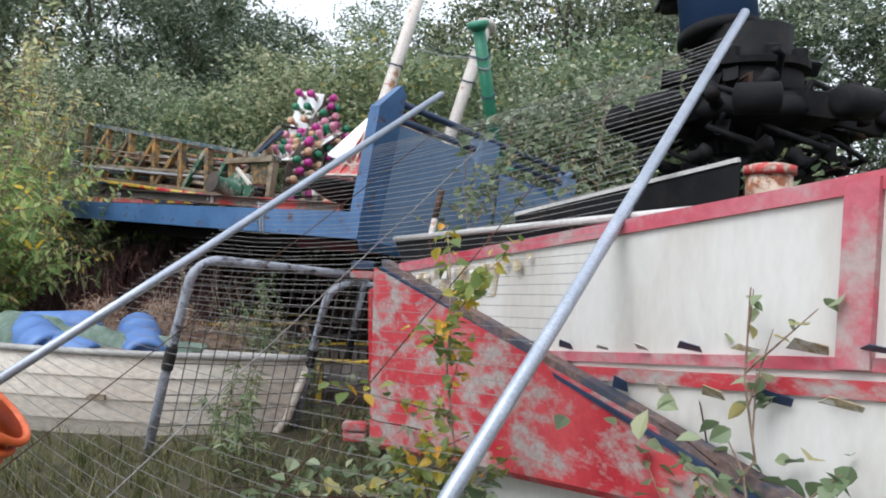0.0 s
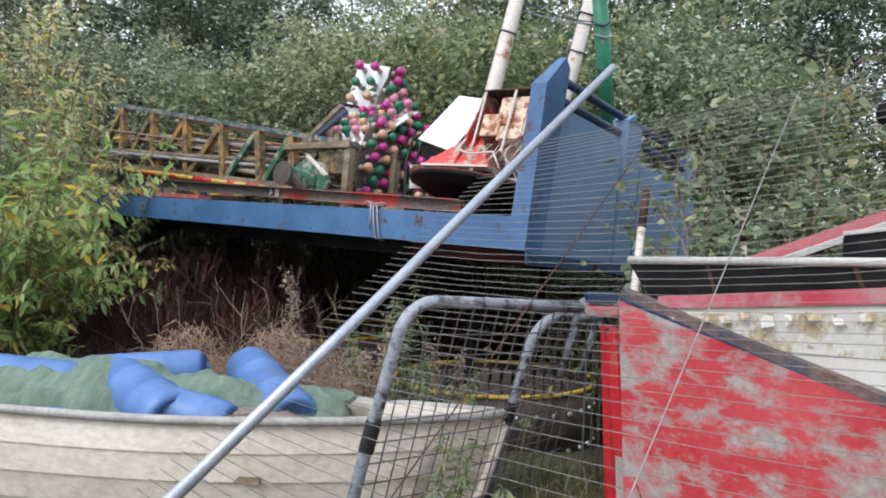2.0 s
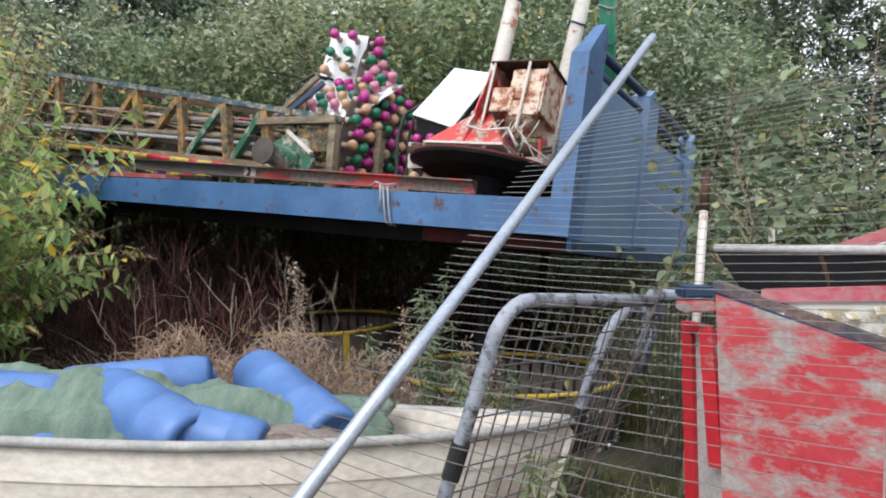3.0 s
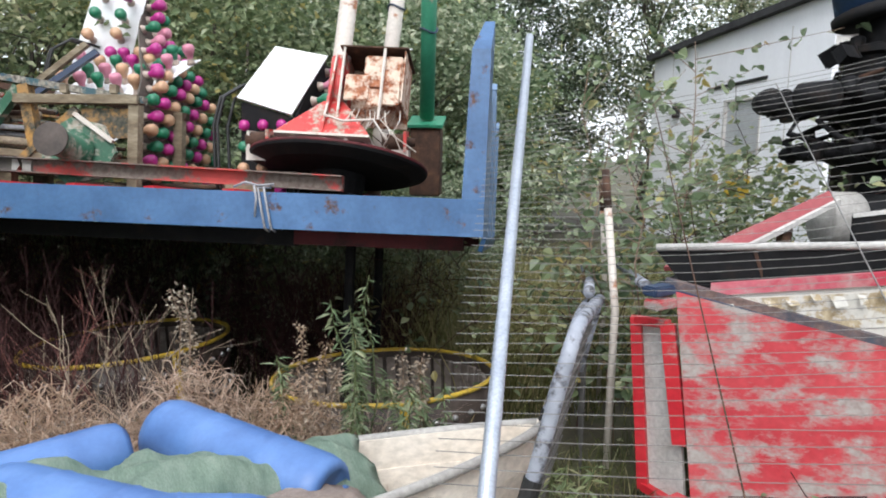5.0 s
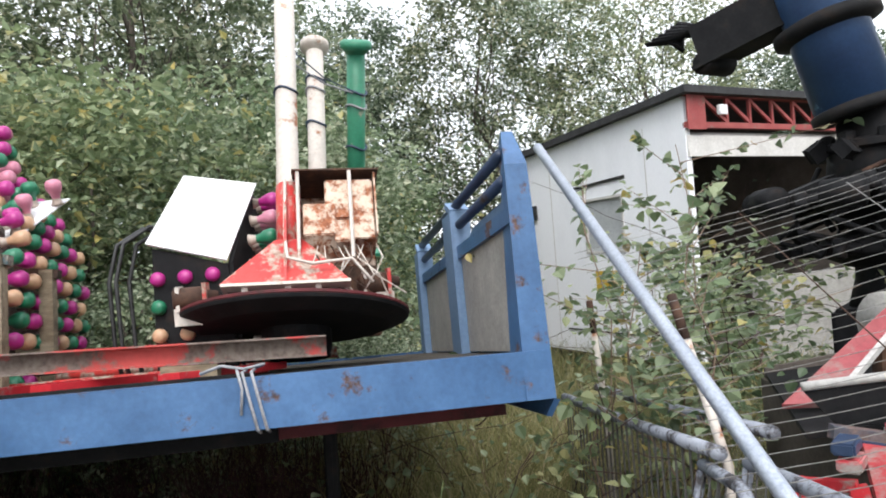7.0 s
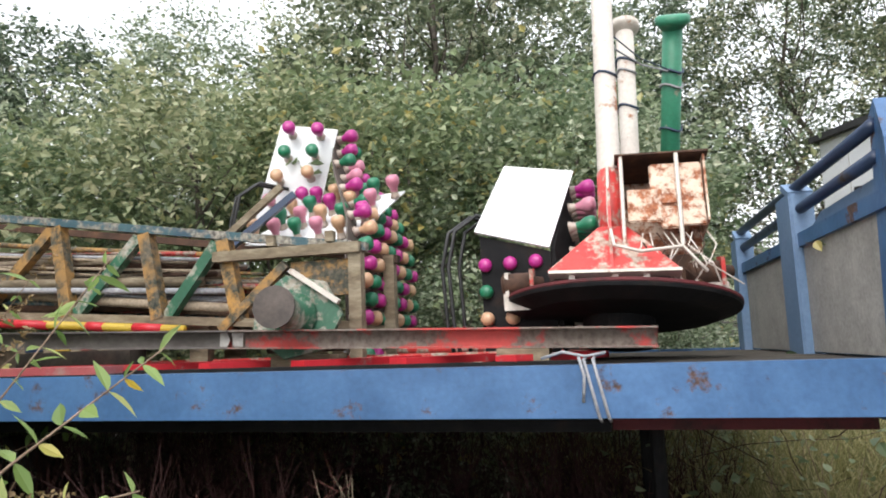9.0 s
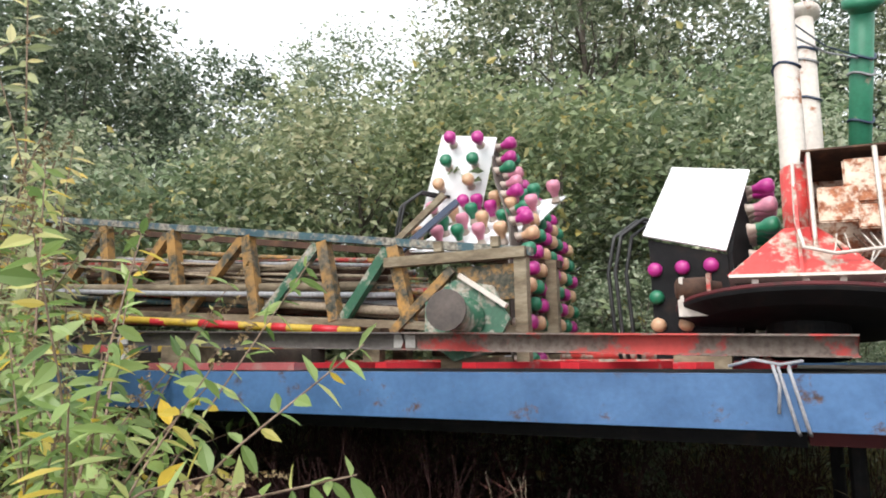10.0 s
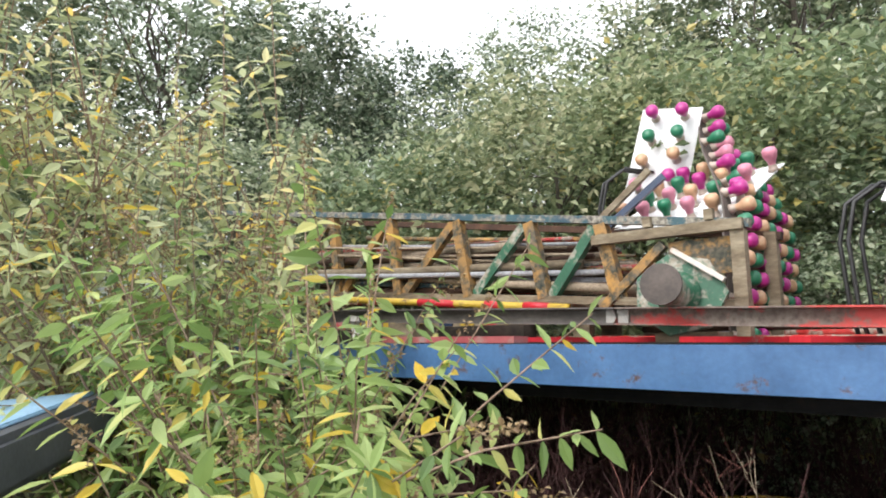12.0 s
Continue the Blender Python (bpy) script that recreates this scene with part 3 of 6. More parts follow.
def build_truss():
    """Fairground girder lying along the deck, deeper at its far end."""
    t = thing("lattice_girder", TM, "mossy lattice girder with ochre struts and teal top rail", "girder")
    def top(x):
        return 0.70 + 0.15 * (-2.0 - x) * 0.98
    def bot(x):
        return 0.40 + 0.072 * (-2.68 - x)
    nodes = (-2.70, -3.14, -3.67, -4.26, -4.86, -5.48, -6.1)
    for y in (0.78, 1.30):
        part("top_rail", bar(bmesh.new(), (-1.98, y, top(-1.98) + 0.02), (-6.6, y, top(-6.6) + 0.02), 0.05, 0.04), TRUSS_TOP if y < 1 else RUST, t, "teal painted top rail" if y < 1 else "")
        part("bottom_rail", bar(bmesh.new(), (-2.0, y, bot(-2.0)), (-6.6, y, bot(-6.6)), 0.05, 0.04), OLD_WOOD, t, "grey weathered bottom rail")
        if y > 1:
            continue
        for i, x in enumerate(nodes):
            part("upright", bar(bmesh.new(), (x + 0.07, y, bot(x)), (x - 0.02, y, top(x)), 0.058, 0.066, (1, 0, 0)), TRUSS, t)
            if i:
                part("diagonal", bar(bmesh.new(), (x + 0.11, y + 0.012, bot(x) + 0.01), (nodes[i - 1] - 0.06, y + 0.012, top(nodes[i - 1]) - 0.01), 0.054, 0.05, (0, 1, 0)), GREEN_DARK if i in (1, 2) else TRUSS, t)
    for i in range(5):
        x = -2.9 - i * 0.8
        part("cross_bar", bar(bmesh.new(), (x, 0.8, bot(x)), (x, 1.28, bot(x)), 0.04, 0.04), TRUSS, t)
    # wooden end frame and gusset
    part("end_frame", bm_box(-2.06, -2.0, 0.74, 0.80, 0.152, 0.74), OLD_WOOD, t, "grey wooden end post")
    part("end_frame", bm_box(-2.06, -2.0, 1.26, 1.32, 0.152, 0.74), OLD_WOOD, t)
    part("head_beam", bm_box(-2.75, -2.0, 0.72, 0.78, 0.69, 0.74), OLD_WOOD, t)
    part("head_beam", bm_box(-2.36, -2.07, 0.765, 0.79, 0.50, 0.668), TRUSS, t, "ochre gusset plate")
    part("stay", bar(bmesh.new(), (-2.72, 0.76, 0.36), (-2.38, 0.76, 0.66), 0.045, 0.035, (0, 1, 0)), TRUSS, t)
    for x in (-2.15, -2.45):
        part("peg", bm_box(x - 0.02, x + 0.02, 0.73, 0.77, 0.75, 0.80), OLD_WOOD, t)


build_truss()


def build_batten():
    t = thing("painted_batten", TM, "board painted in yellow and red blocks on the deck", "board")
    part("plank", bm_box(-5.6, -3.0, 0.66, 0.70, 0.29, 0.36), OLD_WOOD, t)
    for k in range(16):
        x = -5.5 + k * 0.16
        part("block", bm_box(x, x + 0.10, 0.652, 0.6595, 0.295, 0.35), (YELLOW, RED, YELLOW, NAVY)[k % 4], t)
    part("support", bm_box(-5.5, -3.1, 0.60, 0.72, 0.152, 0.289), DARK_DECK, t)
    s = thing("white_strap", TM, "frayed white strap hanging over the rail", "strap")
    part("band", slab(bmesh.new(), [(-4.25, 0.425, 0.20), (-4.17, 0.425, 0.19), (-4.26, 0.47, 0.37), (-4.34, 0.47, 0.38)], 0.004), PALE_BOARD, s)


build_batten()


def build_drum():
    m = TM @ pose(-2.24, 0.56, 0.40, 0, 0, 0)
    t = thing("green_hub", m, "flaking dark green hub with a short round spigot", "machine part")
    ax = pose(0, 0, 0, 84, 0, 6)
    bm = lathe(bmesh.new(), [(0.095, 0.0), (0.10, 0.02), (0.075, 0.03), (0.07, 0.22), (0.085, 0.24), (0.085, 0.25)][::-1], 24, ax)
    part("spigot", bm, GREEN_DARK, t, "pale flaking spigot", True)
    part("end_cap", lathe(bmesh.new(), [(0.088, 0.25), (0.088, 0.262), (0.02, 0.264)], 24, ax), TUB_SKIN, t, "dark rusty round end")
    bm = bmesh.new()
    vs = [ax @ Vector((0.21 * math.cos(2 * math.pi * k / 7), 0.19 * math.sin(2 * math.pi * k / 7), 0.0)) for k in range(7)]
    slab(bm, vs, 0.03)
    part("flange", bm, GREEN_DARK, t, "seven-sided green plate")
    part("edge_strip", bar(bmesh.new(), ax @ Vector((-0.02, 0.2, 0.02)), ax @ Vector((0.2, 0.05, 0.02)), 0.03, 0.02), CREAM, t, "pale edge strip")
    part("block", bm_box(-0.12, 0.16, 0.0, 0.2, -0.248, -0.17), OLD_WOOD, t)


build_drum()


def build_trestle():
    t = thing("timber_trestle", TM, "low timber trestle carrying the stacked poles", "trestle")
    for x in (-2.9, -4.3):
        part("bearer", bm_box(x - 0.06, x + 0.06, 0.84, 1.27, 0.30, 0.42), OLD_WOOD, t)
        for y in (0.88, 1.2):
            part("leg", bm_box(x - 0.05, x + 0.05, y - 0.03, y + 0.03, 0.152, 0.30), OLD_WOOD, t)


build_trestle()


def build_pole_stack():
    """Loose rods and poles stacked inside the girder, each one a thing."""
    rng = random.Random(4)
    mats = [RUST, OLD_WOOD, RUST, STEM_PALE, TRUSS_TOP, RED_WHITE, ROPE, TRUSS]
    words = ["rusty", "weathered wooden", "rusty", "bleached wooden", "teal painted", "chipped red", "pale grey", "ochre painted"]
    for i in range(96):
        k = rng.randrange(8)
        layer = i // 14
        y = 0.85 + 0.031 * (i % 14) + rng.uniform(-0.01, 0.01)
        z = 0.435 + layer * 0.056 + rng.uniform(-0.012, 0.014)
        x0 = -2.2 - rng.uniform(0, 0.5) - 0.12 * layer
        ln = rng.uniform(1.9, 3.9)
        r = rng.uniform(0.007, 0.017) if i % 6 else 0.026
        t = thing("pole", TM @ pose(x0, y, z, 0, rng.uniform(-6.5, -1.8), 180 + rng.uniform(-4.5, 4.5)), words[k] + " pole stacked on the trailer deck", "pole", "poles stacked on the trailer")
        part("shaft", bm_tube([(0, 0, 0), (ln * 0.5, 0, -0.01), (ln, 0, 0)], r, n=7), mats[k], t, smooth=True)
    for i in range(9):
        k = rng.randrange(8)
        t = thing("pole", TM @ pose(-0.6 - rng.uniform(0, 0.9), 1.15 + i * 0.1, 0.19 + rng.uniform(0, 0.07), 0, rng.uniform(-1, 2), 180 + rng.uniform(-8, 8)), words[k] + " pole stacked on the trailer deck", "pole", "poles stacked on the trailer")
        part("shaft", bm_tube([(0, 0, 0), (rng.uniform(1.0, 1.9), 0, 0)], rng.uniform(0.018, 0.036), n=8), mats[k], t, smooth=True)
    # pole painted in yellow and red bands
    t = thing("striped_pole", TM @ pose(-2.9, 0.73, 0.372, 0, -4.1, 180), "yellow pole with chipped red bands along the girder", "pole")
    part("shaft", bm_tube([(0, 0, 0), (2.9, 0, 0.01)], 0.022, n=10), YELLOW, t, smooth=True)
    for x, ln in ((0.12, 0.16), (0.45, 0.10), (0.78, 0.30), (1.35, 0.12), (1.75, 0.24), (2.3, 0.3)):
        part("band", bm_tube([(x, 0, 0.001), (x + ln, 0, 0.003)], 0.0235, n=10), (RED_BRIGHT, NAVY, RED_BRIGHT)[int(x * 7) % 3], t, smooth=True)


build_pole_stack()

# ---- lamp boards ----
def lamp_meshes():
    made = []
    for c in LAMP_COLOURS:
        bm = lathe(bmesh.new(), [(0.030, 0.0), (0.024, 0.015), (0.019, 0.035), (0.023, 0.055), (0.035, 0.075), (0.039, 0.095), (0.038, 0.112), (0.029, 0.126), (0.008, 0.131)], 12)
        me = bpy.data.meshes.new("lamp")
        bm.to_mesh(me)
        bm.free()
        me.materials.append(LAMP_STEM)
        me.materials.append(c)
        me.polygons.foreach_set("use_smooth", [True] * len(me.polygons))
        for p in me.polygons:
            p.material_index = 1 if p.center.z > 0.042 else 0
        made.append(me)
    return made


LAMPS = lamp_meshes()


def add_lamp(parent, place, way, colour, size=1.0):
    ob = new("lamp", LAMPS[colour])
    ob.parent = parent
    q = Vector(way).to_track_quat("Z", "Y")
    ob.matrix_local = Matrix.LocRotScale(Vector(place), q, (size, size, size))


def build_lamp_boards():
    rng = random.Random(11)
    t = thing("lamp_board", TM, "white board crowded with magenta, green and peach fairground lamps", "lamp board")
    # upright board
    tl, tr = Vector((-2.765, 1.495, 1.628)), Vector((-2.405, 1.52, 1.565))
    br, bl = Vector((-2.545, 1.56, 1.10)), Vector((-2.945, 1.49, 1.02))
    part("upright_sheet", slab(bmesh.new(), [bl, br, tr, tl], 0.008), WHITE_SHEET, t, "white upright sheet")
    n = (br - bl).cross(tl - bl).normalized()
    order = [0, 1, 2, 3]
    for row in range(4):
        for col in range(2):
            u, v = 0.26 + 0.48 * col + rng.uniform(-0.03, 0.03), 0.9 - row * 0.25
            p = bl.lerp(br, u).lerp(tl.lerp(tr, u), v)
            add_lamp(t, p, n + Vector((0, 0, 0.25)), (0, 1, 2, 3)[row] if row < 3 else (3, 0)[col])
    # sloping board
    a, b, c, d = Vector((-2.92, 1.28, 0.86)), Vector((-2.22, 1.15, 0.80)), Vector((-1.975, 1.45, 1.13)), Vector((-2.60, 1.56, 1.12))
    part("sloping_sheet", slab(bmesh.new(), [a, b, c, d], 0.008), WHITE_SHEET, t, "white sloping sheet")
    n = (b - a).cross(d - a).normalized()
    for row in range(4):
        for col in range(5):
            u, v = 0.1 + col * 0.2 + (0.08 if row % 2 else 0), 0.1 + row * 0.26
            p = a.lerp(b, min(u, 0.97)).lerp(d.lerp(c, min(u, 0.97)), v)
            add_lamp(t, p, n + Vector((0.0, 0, 0.6)), (2, 3, 1, 3, 2, 1, 0)[(col + row * 2) % 7])
    # curved side board, lamps pointing along the deck
    def side_x(z):
        return -2.17 - 0.27 * smooth01((z - 0.75) / 0.75)
    heights = [0.16 + k * 0.109 for k in range(14)]
    def span(z):
        lo = 1.0 if z < 0.75 else 1.0 + (z - 0.75) * 0.75
        hi = 1.92 - 0.5 * max(0.0, z - 0.8) ** 1.5
        return lo, hi
    bm = bmesh.new()
    rows = [[bm.verts.new((side_x(z) + o, y, z)) for o in (0, -0.008) for y in span(z)] for z in heights]
    for a4, b4 in zip(rows, rows[1:]):
        bm.faces.new((a4[0], a4[1], b4[1], b4[0]))
        bm.faces.new((a4[3], a4[2], b4[2], b4[3]))
        bm.faces.new((a4[1], a4[3], b4[3], b4[1]))
        bm.faces.new((a4[2], a4[0], b4[0], b4[2]))
    # sheet coloured dim, so the gaps between the lamps look shaded
    part("side_sheet", bm, SHADE_IN, t, "curved side sheet dimmed for the shade between lamps")
    for row in range(15):
        z = 0.21 + row * 0.094
        lo, hi = span(z)
        count = max(2, int((hi - lo) / 0.115))
        for col in range(count):
            y = lo + 0.04 + (hi - lo - 0.05) * (col + 0.5 * (row % 2)) / max(1, count - 0.5)
            k = (row + 2 * col) % 6
            add_lamp(t, (side_x(z), y, z), (1, -0.15, 0.02 if z < 0.8 else 0.15), (1, 2, 0, 1, 2, 0)[k] if z < 1.15 else (1, 0, 3)[k % 3], 1.0)
    part("batten", bar(bmesh.new(), (-3.02, 1.12, 0.80), (-2.62, 1.2, 1.16), 0.04, 0.035), OLD_WOOD, t, "dark batten leaning on the board")
    part("batten", bar(bmesh.new(), (-2.92, 1.08, 0.78), (-2.52, 1.16, 1.10), 0.04, 0.035), NAVY, t)
    part("foot", bm_box(-2.9, -2.2, 1.2, 1.9, 0.152, 0.21), OLD_WOOD, t)
    # second unit under the plain sheet
    t = thing("lamp_board", TM, "dark lamp unit with a white top sheet and magenta lamps", "lamp board")
    l, br, tr = Vector((-1.492, 0.908, 0.771)), Vector((-1.142, 0.849, 0.665)), Vector((-1.02, 1.134, 1.075))
    tl = Vector((-1.368, 1.19, 1.148))
    part("top_sheet", slab(bmesh.new(), [l, br, tr, tl], 0.01), WHITE_SHEET, t, "plain white top sheet")
    part("body", slab(bmesh.new(), [(-1.47, 0.95, 0.16), (-1.12, 0.89, 0.16), (-1.14, 0.87, 0.65), (-1.47, 0.93, 0.75)], 0.03), BLACK, t, "dark lamp box")
    part("body", slab(bmesh.new(), [(-1.09, 0.9, 0.16), (-1.03, 1.4, 0.16), (-1.04, 1.42, 1.05), (-1.05, 1.13, 1.04), (-1.12, 0.88, 0.66)], 0.02), BLACK, t)
    for row in range(4):
        for col in range(3):
            p = Vector((-1.43 + 0.12 * col, 1.005 - 0.02 * col, 0.60 - row * 0.125))
            if rng.random() < 0.85:
                add_lamp(t, p, (-0.2, -0.9, 0.1), (0, 1, 2, 0)[row], 0.85)
    for row in range(7):
        for col in range(4):
            y, z = 0.95 + col * 0.13, 0.3 + row * 0.115
            if z < 0.62 + (y - 0.8) * 1.05:
                add_lamp(t, (-1.05, y, z), (1, -0.2, 0.1), (0, 1, 2, 0, 1, 3, 0)[row])
    # cable loops beside the boards
    for k, (x, y) in enumerate(((-1.62, 0.98), (-1.66, 1.02), (-1.58, 1.04), (-2.98, 1.35), (-3.02, 1.38))):
        c = thing("cable_loop", TM, "black rubber cable hanging in a loop", "cable", "cable loops")
        z = 0.82 if k < 3 else 1.2
        base = 0.17 if k < 3 else 0.78
        part("cable", bm_tube([(x + 0.26, y + 0.15, z + 0.02), (x + 0.12, y + 0.05, z + 0.05), (x + 0.02, y, z - 0.03), (x - 0.015, y - 0.01, z - 0.2), (x, y, base + 0.15), (x + 0.03, y, base)], 0.010, n=7), RUBBER, c, smooth=True)


build_lamp_boards()


# ---- mast on its round turntable ----
def build_mast():
    c = on_trailer(0.865, 0.92, 1.655)
    deck = Matrix.Translation(c) @ pose(0, 0, 0, 0, 0, -39.2)
    m = pose(-0.728, 5.402, 1.605, 0, 0, -39.2) @ pose(0, 0, 0, -20, 2, 0)
    level = m.inverted() @ deck
    t = thing("ride_mast", m, "red and cream ride mast standing on a black round turntable", "ride machinery")
    tilt = level @ pose(0.005, 0, -0.07, -16, 3, 0) @ Matrix.Diagonal((1.03, 1.03, 1, 1))
    part("turntable", lathe(bmesh.new(), [(0.1, -0.05), (0.40, -0.045), (0.485, -0.012), (0.49, 0.0), (0.485, 0.012), (0.1, 0.02)], 48, tilt), BLACK, t, "black steel disc seen from below")
    part("rim", lathe(bmesh.new(), [(0.488, 0.002), (0.492, 0.006), (0.49, 0.018), (0.47, 0.02)], 48, tilt), RED_DARK, t)
    part("hub", lathe(bmesh.new(), [(0.14, -0.17), (0.15, -0.12), (0.15, -0.045)], 20, tilt), BLACK, t)
    part("skirt", bm_box(-0.25, 0.22, -0.14, 0.16, 0.02, 0.085, bevel=0.01), BLACK, t)
    for x in (-0.17, 0.0, 0.12):
        part("web", bm_box(x - 0.012, x + 0.012, -0.17, -0.142, 0.02, 0.09), CREAM, t)
    part("base_plate", bm_box(-0.26, 0.25, -0.2, 0.2, 0.088, 0.1), CREAM, t)
    bm = bmesh.new()
    low = [bm.verts.new(v) for v in ((-0.27, -0.19, 0.1), (0.25, -0.19, 0.1), (0.23, 0.17, 0.1), (-0.25, 0.17, 0.1))]
    top = [bm.verts.new(v) for v in ((-0.056, -0.06, 0.34), (0.062, -0.06, 0.34), (0.062, 0.055, 0.34), (-0.056, 0.055, 0.34))]
    for i in range(4):
        j = (i + 1) % 4
        bm.faces.new((low[i], low[j], top[j], top[i]))
    bm.faces.new(low[::-1])
    bm.faces.new(top)
    bmesh.ops.bevel(bm, geom=bm.edges[:], offset=0.006, segments=2, affect="EDGES")
    part("gusset", bm, RED_WHITE, t, "red and cream tapered foot")
    part("gusset_rib", slab(bmesh.new(), [(-0.005, -0.19, 0.1), (-0.005, -0.06, 0.1), (-0.005, -0.06, 0.55), (-0.005, -0.075, 0.55)], 0.012), RED_WHITE, t)
    part("mast_tube", bm_tube([(0, 0, 0.28), (0, 0, 0.66), (0, 0, 1.1), (0, 0, 2.3)], 0.053, 0.049, 16), CREAM, t, "cream painted mast tube", True)
    part("red_band", bm_tube([(0, 0, 0.28), (0, 0, 0.62)], 0.055, n=16), RED_WHITE, t, smooth=True)
    part("strap", bm_tube([(0.055 * math.cos(k), 0.055 * math.sin(k), 1.12 + 0.01 * math.sin(2 * k)) for k in np.linspace(0, 6.28, 13)], 0.006, n=5), NAVY, t)
    # motors at both sides of the foot
    for x, s in ((-0.40, 1), (0.36, 1)):
        motor = part("motor", lathe(bmesh.new(), [(0.03, -0.08), (0.046, -0.07), (0.046, 0.05), (0.03, 0.06), (0.022, 0.10)], 14, level @ pose(x, -0.16, 0.07, 0, 90, 12)), RUST, t, "rusty drive motor", True)
        part("bracket", bm_box(x - 0.07, x + 0.07, -0.2, -0.12, -0.04, 0.03, level), CREAM, motor)
        part("bracket", bm_box(x + 0.045, x + 0.06, -0.21, -0.11, 0.02, 0.13, level), RED_WHITE, motor)
        part("bracket", bm_box(x - 0.06, x - 0.045, -0.21, -0.11, 0.02, 0.12, level), CREAM, motor)
    for k in range(12):
        a = -2.9 + k * 0.25
        part("bolt", lathe(bmesh.new(), [(0.012, 0), (0.012, 0.012), (0.004, 0.016)], 6, tilt @ pose(0.44 * math.cos(a), 0.44 * math.sin(a), 0.016)), RUST, t)
    # control box
    cb = thing("control_box")
    cb.parent = t
    x0, x1, y0, y1, z0, z1 = 0.035, 0.385, -0.11, 0.16, 0.28, 0.633
    part("roof", bm_box(x0 - 0.015, x1 + 0.015, y0 - 0.02, y1 + 0.01, z1, z1 + 0.008), RUST, cb, "rusty lid")
    part("back", bm_box(x0, x1, y1 - 0.008, y1, z0, z1 - 0.002), RUST_CREAM, cb)
    part("side", bm_box(x1 - 0.008, x1, y0, y1 - 0.01, z0 + 0.05, z1 - 0.002), RUST_CREAM, cb)
    part("side", bm_box(x0, x0 + 0.008, y0, y1 - 0.01, z0, z1 - 0.002), RED_WHITE, cb)
    part("board", bm_box(x0 + 0.125, x1 - 0.014, y0 + 0.012, y0 + 0.03, z0 + 0.13, z1 - 0.03, bevel=0.008), RUST_CREAM, cb, "flaking cream cover with rust holes")
    part("board", bm_box(x0 + 0.03, x0 + 0.17, y0 - 0.004, y0 + 0.010, z0 + 0.05, z0 + 0.2, bevel=0.006), RUST_CREAM, cb)
    part("board", bm_box(x0 + 0.16, x1 - 0.1, y0 + 0.0, y0 + 0.014, z0 + 0.02, z0 + 0.12, bevel=0.006), RUST_CREAM, cb)
    part("board", bm_box(x1 - 0.12, x1 - 0.012, y0 + 0.004, y0 + 0.016, z0 + 0.03, z0 + 0.14, bevel=0.006), RUST_CREAM, cb)
    part("switch_rod", bm_tube([(x0 + 0.235, y0 - 0.012, z0 - 0.06), (x0 + 0.235, y0 - 0.012, z1)], 0.009, n=6), CREAM, cb)
    part("switch_rod", bm_tube([(x0 + 0.01, y0 - 0.008, z0 - 0.12), (x0 + 0.01, y0 - 0.008, z1)], 0.008, n=6), CREAM, cb)
    rng = random.Random(6)
    for k in range(11):
        x = x0 + 0.06 + k * 0.028
        pts = [(x, y0 + 0.05, z0 + 0.02), (x + rng.uniform(-0.04, 0.05), y0 - 0.03, z0 - 0.07), (x + rng.uniform(-0.06, 0.08), y0 - 0.04, z0 - 0.15), (x + rng.uniform(-0.05, 0.12), y0 + 0.02, z0 - 0.22)]
        part("wire", bm_tube(pts, 0.0035, n=5), CREAM if k % 3 else RUST, cb)
    # cream cable looped round the foot
    part("cable", bm_tube([(-0.01, -0.07, 0.62), (-0.015, -0.095, 0.35), (0.0, -0.2, 0.2), (0.1, -0.2, 0.17), (0.26, -0.19, 0.19), (0.34, -0.2, 0.08)], 0.007, n=6), CREAM, t, smooth=True)


build_mast()


